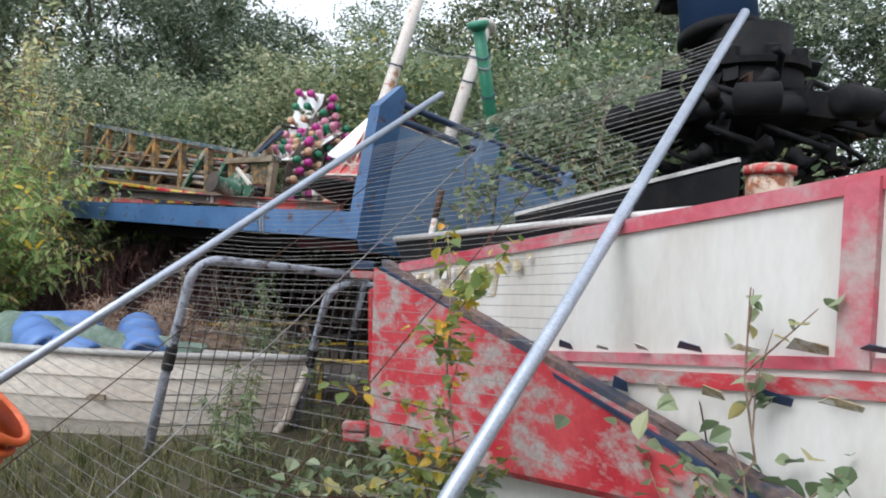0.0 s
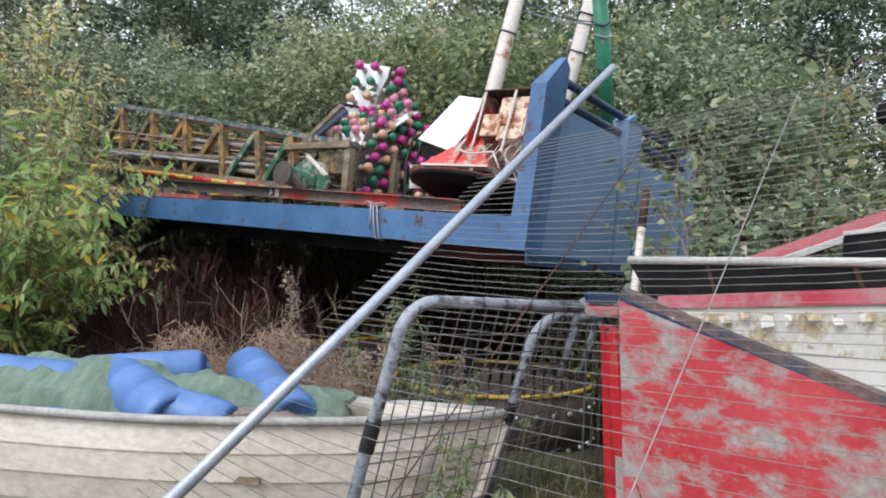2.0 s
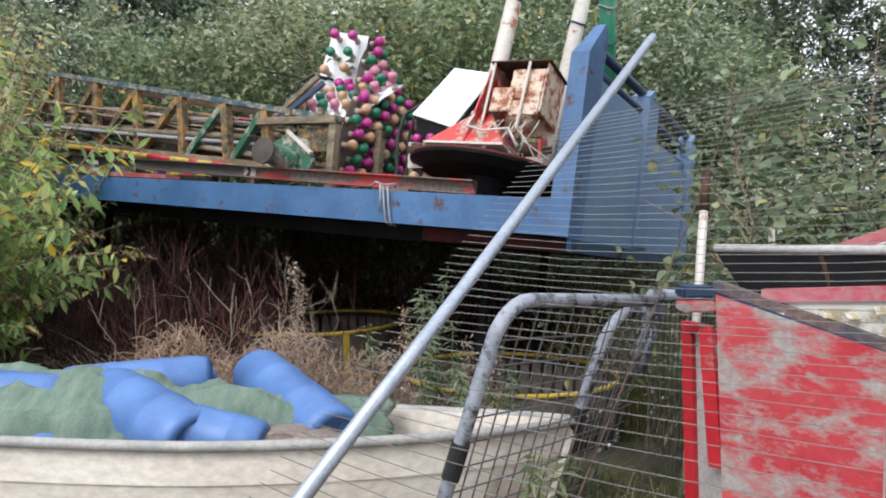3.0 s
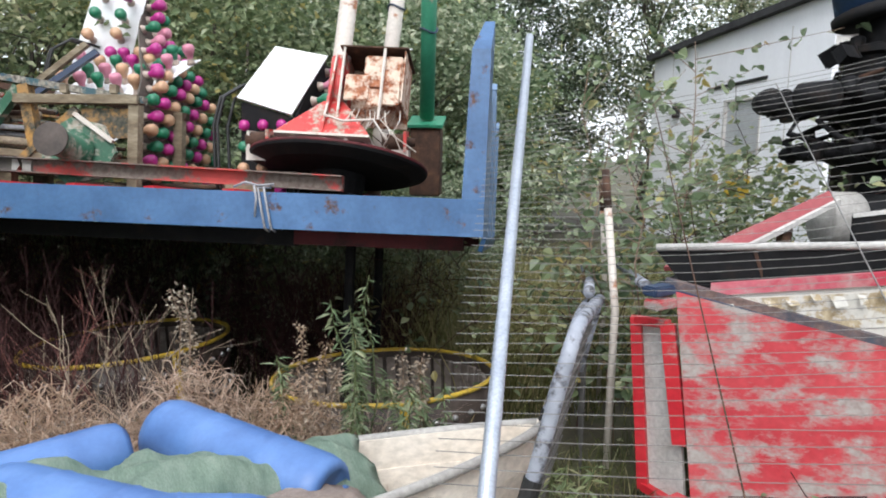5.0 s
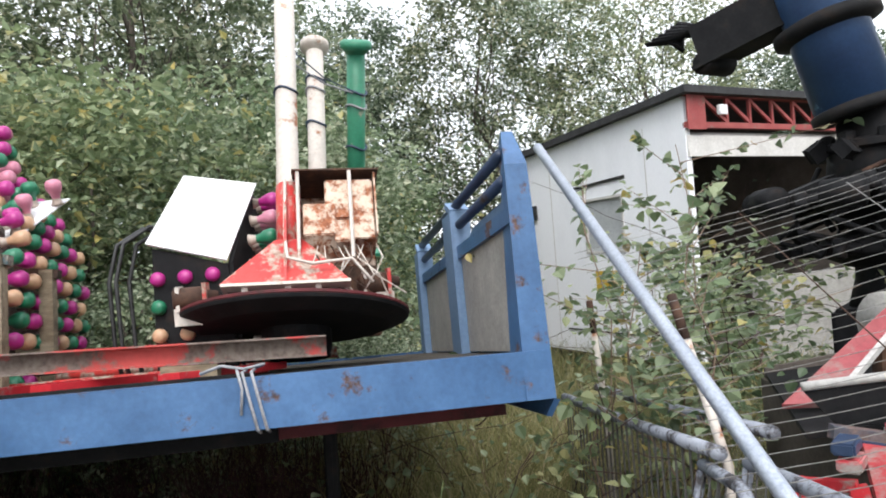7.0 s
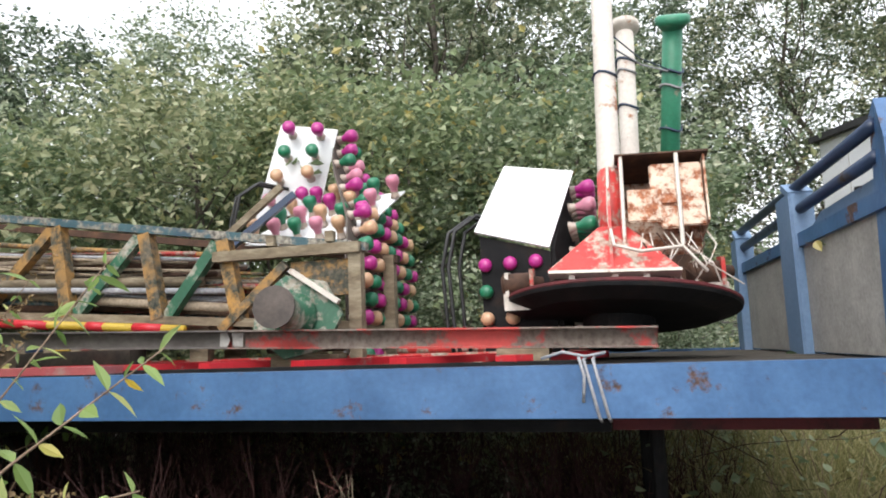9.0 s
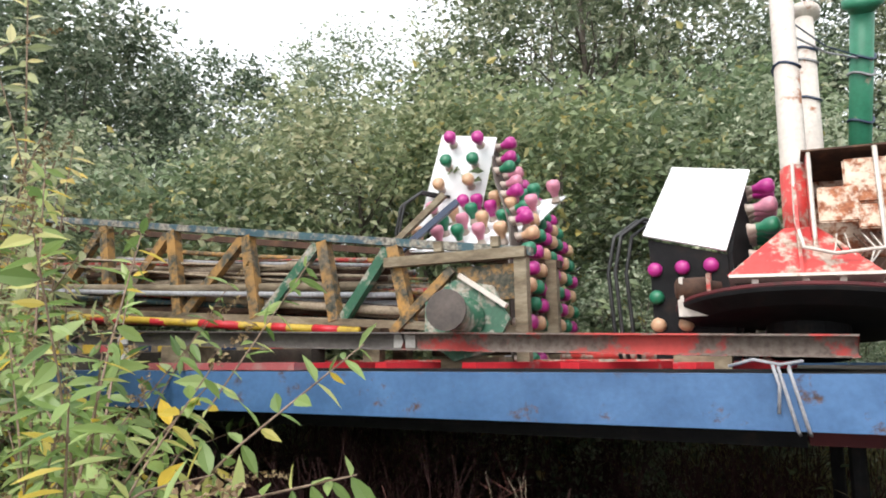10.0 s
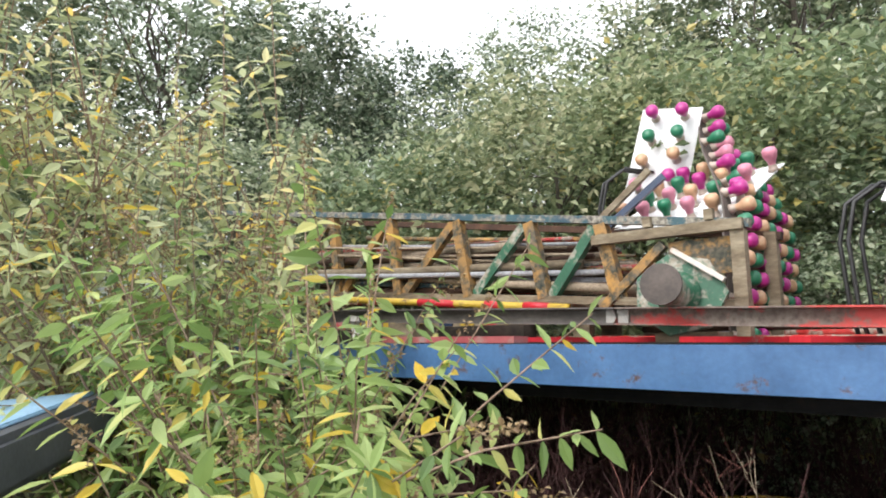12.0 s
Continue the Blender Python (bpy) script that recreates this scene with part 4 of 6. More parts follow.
def build_cylinders():
    for foot, top, r, mat, lab in (((-0.24, 5.82, 1.36), (0.277, 6.312, 3.205), 0.052, CREAM, "cream painted post with a round cap, tied with twine"), ((0.42, 6.22, 1.36), (0.186, 5.842, 3.076), 0.054, GREEN_PAINT, "green painted steel post with a flanged top")):
        foot, top = Vector(foot), Vector(top)
        t = thing("ride_post", Matrix.Translation(foot), lab, "steel post", "posts on the trailer")
        start = Vector((0, 0, 0.0)) if mat is CREAM else Vector((0.0, 0.0, 0.57))
        end = top - foot
        way = (end - start).normalized()
        part("tube", bm_tube([start, start.lerp(end, 0.5), end - way * 0.02], r, n=18), mat, t, smooth=True)
        turn = way.to_track_quat("Z", "Y").to_matrix().to_4x4()
        part("cap", lathe(bmesh.new(), [(r, -0.07), (r * 1.4, -0.045), (r * 1.7, -0.035), (r * 1.7, 0.0), (r * 1.3, 0.012)], 20, Matrix.Translation(end) @ turn), mat, t, "flanged round cap", True)
        if mat is GREEN_PAINT:
            spin = pose(0, 0, 0, 0, 0, -39.2)
            part("base_box", bm_box(-0.11, 0.11, -0.11, 0.11, 0.0, 0.5, spin, bevel=0.01), RUST, t, "rusty square base")
            part("base_lid", slab(bmesh.new(), [spin @ Vector(v) for v in ((-0.13, -0.14, 0.51), (0.13, -0.14, 0.51), (0.13, 0.13, 0.59), (-0.13, 0.13, 0.59))], 0.02), GREEN_PAINT, t)
        for k, back in enumerate((0.28, 0.36, 0.60)):
            ring = [Matrix.Translation(end - way * back) @ turn @ Vector(((r + 0.006) * math.cos(a), (r + 0.006) * math.sin(a), 0.014 * math.sin(a * 2))) for a in np.linspace(0, 6.28, 14)]
            part("twine", bm_tube(ring, 0.007, n=5), (NAVY, ROPE, NAVY)[k], t)
    t = thing("tie_wire", None, "loose twine strung between the posts", "twine")
    p, q = Vector((-0.40, 5.72, 2.84)), Vector((0.23, 5.92, 2.80))
    part("strand", bm_tube([p, p.lerp(q, 0.5) + Vector((0, 0, -0.03)), q], 0.005, n=5), ROPE, t)
    part("strand", bm_tube([p + Vector((0, 0, 0.07)), p.lerp(q, 0.5) + Vector((0, 0, 0.0)), q + Vector((0, 0, 0.01))], 0.004, n=5), NAVY, t)


build_cylinders()

# ---- boat with barrels and netting ----
def build_boat():
    t = thing("rowing_boat", pose(-1.99, 3.74, 0.18, 0, 0.7, -6) @ pose(0, 0, 0, -10, 0, 0), "weathered cream clinker rowing boat lying on the grass", "boat")
    HALF, BEAM, DEPTH = 1.32, 0.40, 0.52
    def half_width(s):
        return BEAM * (1 - max(0.0, s) ** 1.7) ** 0.85 if s > 0 else BEAM * (1 - 0.28 * s * s)
    def station(s, k):
        """k from 0 at the keel to 1 at the gunwale."""
        w = half_width(s) * (0.30 + 0.70 * math.sin(min(1.0, k * 1.04) * math.pi / 2) ** 0.62)
        if s > 0.8:
            w *= k ** 0.25 if k > 0 else 0
        x = s * HALF - (1 - k) ** 1.3 * 0.25 * max(0.0, s) ** 2
        z = DEPTH * k + 0.03 * s * s * k
        return x, w, z
    N, STR = 46, 5
    for side in (1, -1):
        for r in range(STR):
            bm = bmesh.new()
            rows = []
            for kk, out in ((r / STR - 0.02 if r else 0.0, 0.007), ((r + 1) / STR, 0.0)):
                row_o, row_i = [], []
                for i in range(N + 1):
                    s = -1 + 2 * i / N
                    x, w, z = station(s, max(0, kk))
                    w = max(w, 0.004)
                    row_o.append(bm.verts.new((x, side * (w + out), z)))
                    row_i.append(bm.verts.new((x, side * max(0.001, w + out - 0.014), z)))
                rows.append((row_o, row_i))
            (ao, ai), (bo, bi) = rows
            for i in range(N):
                for q in ((ao[i], ao[i + 1], bo[i + 1], bo[i]), (bi[i], bi[i + 1], ai[i + 1], ai[i]), (ai[i], ai[i + 1], ao[i + 1], ao[i]), (bo[i], bo[i + 1], bi[i + 1], bi[i])):
                    bm.faces.new(q)
            bmesh.ops.recalc_face_normals(bm, faces=bm.faces)
            part("strake", bm, BOAT, t)
        pts = [Vector(station(-1 + 2 * i / N, 1.0)) for i in range(N + 1)]
        part("gunwale", bm_tube([(p.x, side * (p.y + 0.012), p.z) for p in pts], 0.017, n=8), GUNWALE, t, "grey rounded gunwale", True)
    part("keel", bm_box(-HALF + 0.1, HALF - 0.25, -0.03, 0.03, -0.05, 0.02), BOAT, t)
    part("transom", slab(bmesh.new(), [(-HALF, -0.29, 0.54), (-HALF, -0.1, 0.0), (-HALF, 0.1, 0.0), (-HALF, 0.29, 0.54)], 0.03), BOAT, t)
    part("stem", bm_tube([(HALF - 0.25, 0, 0.0), (HALF - 0.09, 0, 0.24), (HALF + 0.005, 0, 0.56)], 0.022, n=8), BOAT, t, smooth=True)
    part("floor", bm_box(-HALF + 0.1, HALF - 0.4, -0.25, 0.25, 0.06, 0.08), OLD_WOOD, t)
    for x in (-0.5, 0.35):
        part("thwart", bm_box(x - 0.09, x + 0.09, -0.34, 0.34, 0.30, 0.325), OLD_WOOD, t)


build_boat()


def barrel_mesh(r, h):
    prof = [(r * 0.75, 0.0), (r * 0.93, 0.015), (r, 0.05), (r, h * 0.3), (r * 1.03, h * 0.32), (r, h * 0.34), (r, h * 0.66), (r * 1.03, h * 0.68), (r, h * 0.7), (r, h - 0.06), (r * 0.93, h - 0.02), (r * 0.72, h), (r * 0.70, h - 0.012)]
    return lathe(bmesh.new(), prof, 26)


def build_barrels():
    ends = [((-1.84, 4.30, 0.72), (-1.50, 3.66, 0.67), 0.115), ((-2.32, 3.98, 0.74), (-1.93, 3.57, 0.70), 0.115), ((-2.50, 4.02, 0.74), (-1.98, 4.10, 0.76), 0.095),
            ((-3.05, 4.02, 0.76), (-2.45, 3.93, 0.73), 0.10), ((-2.05, 3.66, 0.74), (-1.72, 3.58, 0.68), 0.09), ((-2.95, 3.72, 0.64), (-2.35, 3.66, 0.64), 0.10)]
    for p, q, r in ends:
        p, q = Vector(p), Vector(q)
        d = q - p
        m = Matrix.Translation(p) @ d.to_track_quat("Z", "Y").to_matrix().to_4x4()
        t = thing("plastic_barrel", m, "smooth blue plastic barrel lying in the boat", "barrel", "blue barrels in the boat")
        part("drum", barrel_mesh(r, d.length), BLUE_PLASTIC, t, smooth=True)
        part("bung", lathe(bmesh.new(), [(0.02, 0), (0.02, 0.012), (0.01, 0.016)], 12, pose(r * 0.4, 0, d.length)), BLUE_PLASTIC, t)

build_barrels()


def drape(name, x0, x1, y0, y1, base, amp, seed, material, label, category, n=44):
    """A thin crumpled sheet thrown over what lies in the boat."""
    bm = bmesh.new()
    grid = []
    for j in range(n + 1):
        row = []
        for i in range(n + 1):
            u, v = i / n, j / n
            x, y = x0 + (x1 - x0) * u, y0 + (y1 - y0) * v
            ragged = 0.05 * noise.noise(Vector((u * 5, v * 5, seed)))
            z = base + amp * noise.noise(Vector((x * 2.3, y * 2.6, seed))) + 0.55 * amp * noise.noise(Vector((x * 7, y * 9, seed + 3))) + 0.2 * amp * noise.noise(Vector((x * 19, y * 17, seed + 5))) - 0.10 * (2 * v - 1) ** 4 - 0.10 * (2 * u - 1) ** 4
            row.append(bm.verts.new((x + ragged, y + 0.6 * ragged, z)))
        grid.append(row)
    for j in range(n):
        for i in range(n):
            bm.faces.new((grid[j][i], grid[j][i + 1], grid[j + 1][i + 1], grid[j + 1][i]))
    bmesh.ops.solidify(bm, geom=bm.faces[:], thickness=0.006)
    ob = part(name, bm, material, None, "", True)
    return tagged(ob, label, category)


drape("debris_netting", -3.15, -1.7, 3.58, 4.12, 0.80, 0.10, 7.0, NETTING, "crumpled green debris netting over barrels in the boat", "netting")
drape("debris_netting", -2.2, -1.3, 3.66, 4.05, 0.775, 0.07, 17.0, NETTING, "crumpled green debris netting over barrels in the boat", "netting", 30)
drape("rag", -1.95, -1.4, 3.50, 3.75, 0.73, 0.04, 27.0, RAG, "dirty pale cloth crumpled in the boat", "cloth", 24)


# ---- round ride tubs ----
def build_tub(x, y, turn):
    t = thing("ride_tub", pose(x, y, -0.025, -5, 0, turn), "round dark ride tub with a yellow rim and boarded lining", "ride tub", "round tubs under the trailer")
    R, H = 0.60, 0.50
    n = 40
    bm = bmesh.new()
    o0, o1, i1, i0 = ([bm.verts.new((r * math.cos(2 * math.pi * k / n), r * math.sin(2 * math.pi * k / n), z)) for k in range(n)] for r, z in ((R - 0.03, 0), (R, H), (R - 0.02, H), (R - 0.05, 0.02)))
    for k in range(n):
        j = (k + 1) % n
        bm.faces.new((o0[k], o0[j], o1[j], o1[k]))
        bm.faces.new((o1[k], o1[j], i1[j], i1[k]))
        bm.faces.new((i1[k], i1[j], i0[j], i0[k]))
        bm.faces.new((i0[k], i0[j], o0[j], o0[k]))
    part("shell", bm, TUB_SKIN, t, "dark sheet shell", True)
    part("floor", lathe(bmesh.new(), [(R - 0.06, 0.03), (R - 0.06, 0.05)], 32), TUB_IN, t)
    ring = [((R - 0.005) * math.cos(a), (R - 0.005) * math.sin(a), H + 0.008) for a in np.linspace(0, 2 * math.pi, 49)]
    part("rim", bm_tube(ring, 0.013, n=8), YELLOW, t, "yellow tube rim", True)
    first = None
    for k in range(44):
        a = 2 * math.pi * k / 44
        m = pose(0, 0, 0, 0, 0, math.degrees(a))
        if first is None:
            first = part("lining_slat", bm_box(R - 0.065, R - 0.045, -0.026, 0.026, 0.06, H - 0.03), TUB_IN, t)
        else:
            same_part("lining_slat", first, t, m)
    for a in (250, 10, 130):
        part("yellow_strip", bm_box(R - 0.004, R + 0.008, -0.02, 0.02, 0.03, H, pose(0, 0, 0, 0, 0, a)), YELLOW, t, "yellow upright strip")
    first = None
    for z in (0.20, 0.40):
        for k in range(34):
            m = pose(0, 0, z, 0, 0, 360 * k / 34) @ pose(R - 0.014 + 0.03 * (z - 0.2), 0, 0, 0, 90, 0)
            if first is None:
                first = part("stud", lathe(bmesh.new(), [(0.016, 0), (0.014, 0.012), (0.005, 0.02)], 8), CHROME, t, "dull metal stud")
                first.matrix_local = m
            else:
                same_part("stud", first, t, m)


build_tub(-0.56, 5.02, 0)
build_tub(-1.60, 6.38, 35)


# ---- hooped cage gates by the boat ----
def build_hoop(m, w, h, seed):
    t = thing("hooped_barrier", m, "worn grey tubular barrier with rounded corner and wire mesh", "barrier", "hooped barriers")
    pts = [(-0.02, 0, -0.1), (0.0, 0, h * 0.55), (0.02, 0, h - 0.12)]
    for a in np.linspace(0, math.pi / 2, 7)[1:]:
        pts.append((0.02 + 0.12 * (1 - math.cos(a)), 0, h - 0.12 + 0.12 * math.sin(a)))
    pts += [(w * 0.6, 0, h - 0.004), (w, 0, h - 0.012)]
    part("hoop", bm_tube(pts, 0.021, n=12), GREY_TUBE, t, "worn grey bent tube", True)
    part("end_tube", bm_tube([(w, 0, h - 0.012), (w, 0.0, h - 0.3)], 0.016, n=10), GREY_TUBE, t, smooth=True)
    part("wrap", bm_tube([(0.0, 0, h * 0.52), (0.005, 0, h * 0.62)], 0.026, n=12), RUBBER, t, "black tape")
    k, x = 0, 0.07
    while x < w - 0.02:
        top = h - 0.02 if x > 0.14 else h - 0.07
        part("wire", bm_tube([(x, 0.004, 0.0), (x + 0.01, 0.006, top)], 0.0028, n=5), WIRE_DARK, t)
        x += 0.062
    z = 0.06
    while z < h - 0.06:
        part("wire", bm_tube([(0.01, -0.004, z), (w * 0.5, -0.008, z - 0.006), (w, -0.004, z)], 0.0028, n=5), WIRE_DARK, t)
        z += 0.075


build_hoop(pose(-1.30, 3.245, 0.2, 0, 0, 39) @ pose(0, 0, 0, 12, 6, 0), 0.90, 1.07, 1)
build_hoop(pose(-0.755, 3.77, 0.2, 0, 0, 39) @ pose(0, 0, 0, 14, 3, 0), 0.42, 0.93, 2)


# ---- leaning wire fence panel ----
P1A, P1B = Vector((-2.15, 2.23, 0.32)), Vector((-0.052, 4.55, 2.24))
P2A, P2B = Vector((-0.55, 0.875, 0.07)), Vector((1.25, 3.163, 2.355))


def build_fence():
    t = thing("fence_panel", None, "galvanised wire fence panel leaning far back", "fence")
    part("post", bm_tube([P1A, P1A.lerp(P1B, 0.5) + Vector((0, 0, -0.012)), P1B], 0.0195, n=14), GALV, t, "galvanised end tube", True)
    part("post", bm_tube([P2A, P2A.lerp(P2B, 0.5) + Vector((0, 0, -0.01)), P2B], 0.0195, n=14), GALV, t, "galvanised end tube", True)
    rng = random.Random(3)
    n = 62
    for i in range(n):
        f = 0.16 + 0.62 * i / (n - 1)
        f2 = 0.20 + 0.74 * i / (n - 1)
        a, b = P1A.lerp(P1B, f), P2A.lerp(P2B, f2)
        a = a + (a - b) * 0.06
        sag = 0.05 + 0.03 * math.sin(i * 0.2)
        pts = [a.lerp(b, k / 6) + Vector((0, 0, -sag * 4 * (k / 6) * (1 - k / 6) + rng.uniform(-0.004, 0.004))) for k in range(7)]
        part("wire", bm_tube(pts, 0.0012, n=4, caps=False), WIRE, t)
    for k in (1, 2, 3):
        u = (0.27, 0.52, 0.78)[k - 1]
        pts = []
        for j in range(9):
            p = P1A.lerp(P1B, 0.16 + 0.62 * j / 8).lerp(P2A.lerp(P2B, 0.20 + 0.74 * j / 8), u)
            pts.append(p + Vector((0, 0, -0.05 * 4 * u * (1 - u) - 0.003)))
        part("long_wire", bm_tube(pts, 0.0022, n=4, caps=False), RUST if k != 2 else WIRE, t)


build_fence()


# ---- red and white show panels beside the boat ----
def build_show_box():
    t = thing("show_front", None, "peeling white show panel edged in red, with a slanting red flap", "show panel")
    # white panel: top rises towards the path
    d = Vector((0.56, -0.829, 0)).normalized()
    nrm = Vector((-0.829, -0.56, 0)).normalized()
    def on_panel(s, z):
        return Vector((-0.18, 3.375, z)) + d * s
    a, b = on_panel(0, 1.222), on_panel(2.8, 1.685)
    bl, brr = on_panel(0, 0.10), on_panel(2.8, 0.25)
    part("white_sheet", slab(bmesh.new(), [bl, brr, b, a], 0.025), WHITE_PANEL, t, "dirty white sheet")
    o = nrm * 0.012
    def strip(p, q, w, mat, lab="", name="edging"):
        p, q = Vector(p), Vector(q)
        up = Vector((0, 0, 1))
        part(name, slab(bmesh.new(), [p + o - up * w, q + o - up * w, q + o, p + o], 0.03), mat, t, lab)
    strip(a + Vector((0, 0, 0.012)), b + Vector((0, 0, 0.012)), 0.042, RED_EDGE, "faded pink-red edging")
    # torn band below the edging at the narrow end
    part("peeling_patch", slab(bmesh.new(), [Vector(p) + nrm * 0.004 for p in (on_panel(0.04, 1.08), on_panel(0.72, 1.16), on_panel(0.75, 1.29), on_panel(0.04, 1.18))], 0.003), WHITE_PEEL, t, "peeling paint patch")
    q0, q1 = on_panel(0.9, 0.99), on_panel(2.06, 1.18)
    strip(q0, q1, 0.03, RED_EDGE, "red lower edging")
    strip(q0 - Vector((0, 0, 0.045)), q1 - Vector((0, 0, 0.05)), 0.04, RED, "")
    rng = random.Random(8)
    for k in range(16):
        f = k / 15
        p = q0.lerp(q1, f) + nrm * 0.02
        w, h = rng.uniform(0.02, 0.06), rng.uniform(0.01, 0.035)
        lift = nrm * rng.uniform(0.005, 0.035)
        up = 0.01 if k % 2 else -0.11
        c = p + Vector((0, 0, up))
        part("torn_flake", slab(bmesh.new(), [c - d * w, c + d * w * 0.7, c + d * w * 0.9 + Vector((0, 0, h)) + lift, c - d * w * 0.4 + Vector((0, 0, h * 1.3)) + lift], 0.002), (NAVY, WHITE_PEEL, WHITE_PEEL)[k % 3], t)
    for k in range(14):
        f = 0.02 + k * 0.024
        p = a.lerp(b, f) + nrm * 0.016 + Vector((0, 0, -0.045 - rng.uniform(0.0, 0.03)))
        w, h = rng.uniform(0.012, 0.03), rng.uniform(0.01, 0.03)
        part("torn_flake", slab(bmesh.new(), [p - d * w, p + d * w * 0.6, p + d * w * 1.1 - Vector((0, 0, h)) + nrm * rng.uniform(0.004, 0.02), p - d * w * 0.2 - Vector((0, 0, h * 1.4)) + nrm * 0.012], 0.002), WHITE_PEEL, t)
    # red upright near the path
    e0, e1 = on_panel(1.96, 1.12), on_panel(2.03, 1.13)
    part("upright_edging", slab(bmesh.new(), [e0 + o * 2 + Vector((0, 0, 0.02)), e1 + o * 2 + Vector((0, 0, 0.02)), e1 + o * 2 + Vector((0, 0, 0.425)), e0 + o * 2 + Vector((0, 0, 0.42))], 0.04), RED_EDGE, t, "red upright edging")
    # red flap
    A, D = Vector((-0.311, 3.42, 1.21)), Vector((-0.294, 3.303, 0.415))
    R1, R0 = Vector((0.88, 1.70, 0.815)), Vector((0.80, 1.84, 0.762))
    bot = Vector((0.594, 2.095, 0.69))
    part("red_flap", slab(bmesh.new(), [D, bot, R0, R1, A], 0.03), RED, t, "worn red painted flap")
    part("flap_rail", bar(bmesh.new(), Vector((-0.265, 3.505, 1.222)), Vector((0.90, 1.675, 0.803)), 0.042, 0.04), FLAP_RAIL, t, "dark blue steel rail")
    part("flap_rail", bar(bmesh.new(), Vector((-0.285, 3.48, 1.205)), Vector((0.87, 1.665, 0.785)), 0.014, 0.014), NAVY, t)
    # left end: red upright, pale strip and hinge blocks
    part("end_upright", bar(bmesh.new(), (-0.273, 3.535, 0.42), (-0.30, 3.595, 1.085), 0.03, 0.04), RED_BRIGHT, t, "bright red upright")
    part("end_upright", bar(bmesh.new(), (-0.29, 3.375, 0.66), (-0.317, 3.44, 1.09), 0.03, 0.05), RED_BRIGHT, t)
    part("end_foot", bar(bmesh.new(), (-0.275, 3.535, 0.43), (-0.285, 3.35, 0.42), 0.03, 0.03), RED_BRIGHT, t)
    part("end_head", bar(bmesh.new(), (-0.30, 3.595, 1.07), (-0.317, 3.44, 1.09), 0.03, 0.03), RED_BRIGHT, t)
    part("end_panel", slab(bmesh.new(), [(-0.258, 3.535, 0.43), (-0.262, 3.36, 0.43), (-0.288, 3.43, 1.08), (-0.285, 3.59, 1.08)], 0.012), PALE_BOARD, t, "pale end panel")
    for z, y in ((1.215, 3.45), (1.17, 3.44), (0.48, 3.33), (0.435, 3.32)):
        part("hinge_block", bm_box(-0.42, -0.31, y - 0.03, y + 0.03, z - 0.018, z + 0.018, bevel=0.006), RED if z != 1.215 else NAVY, t)
    # black trough with a pale tubular rim behind the panel
    r0, r1 = Vector((-0.23, 3.58, 1.34)), Vector((1.25, 1.28, 1.565))
    part("trough_rim", bm_tube([r0, r0.lerp(r1, 0.5), r1], 0.014, n=8), PALE_BOARD, t, "pale tubular rim", True)
    back = Vector((0.785, 0.615, 0))
    part("trough_side", slab(bmesh.new(), [r0 + d * 0.1 + Vector((0, 0, -0.13)), r1 + Vector((0, 0, -0.13)), r1 + Vector((0, 0, -0.01)), r0 + Vector((0, 0, -0.01))], 0.01), BLACK, t, "black trough side")
    for k in range(5):
        p = r0.lerp(r1, 0.12 + 0.17 * k)
        part("trough_stay", bar(bmesh.new(), p + Vector((0, 0, -0.005)), p + Vector((0.03, -0.03, -0.12)), 0.012, 0.012), RUST, t)
    s0, s1 = r0 + back * 0.9 + Vector((0.2, -0.2, 0.0)), r1 + back * 0.9
    part("deck_top", slab(bmesh.new(), [r0 + Vector((0, 0, -0.14)), r1 + Vector((0, 0, -0.14)), s1 + Vector((0, 0, -0.14)), s0 + Vector((0, 0, -0.14))], 0.02), BLACK, t, "black dented deck")
    # closing sheets, with the box's inner shade painted in as a dim colour
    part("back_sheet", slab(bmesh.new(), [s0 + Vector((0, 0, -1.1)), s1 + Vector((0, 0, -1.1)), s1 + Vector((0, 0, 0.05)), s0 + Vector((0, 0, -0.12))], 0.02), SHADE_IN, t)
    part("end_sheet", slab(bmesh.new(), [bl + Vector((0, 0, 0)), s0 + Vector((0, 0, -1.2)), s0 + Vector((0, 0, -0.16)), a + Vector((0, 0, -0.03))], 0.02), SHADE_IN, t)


build_show_box()


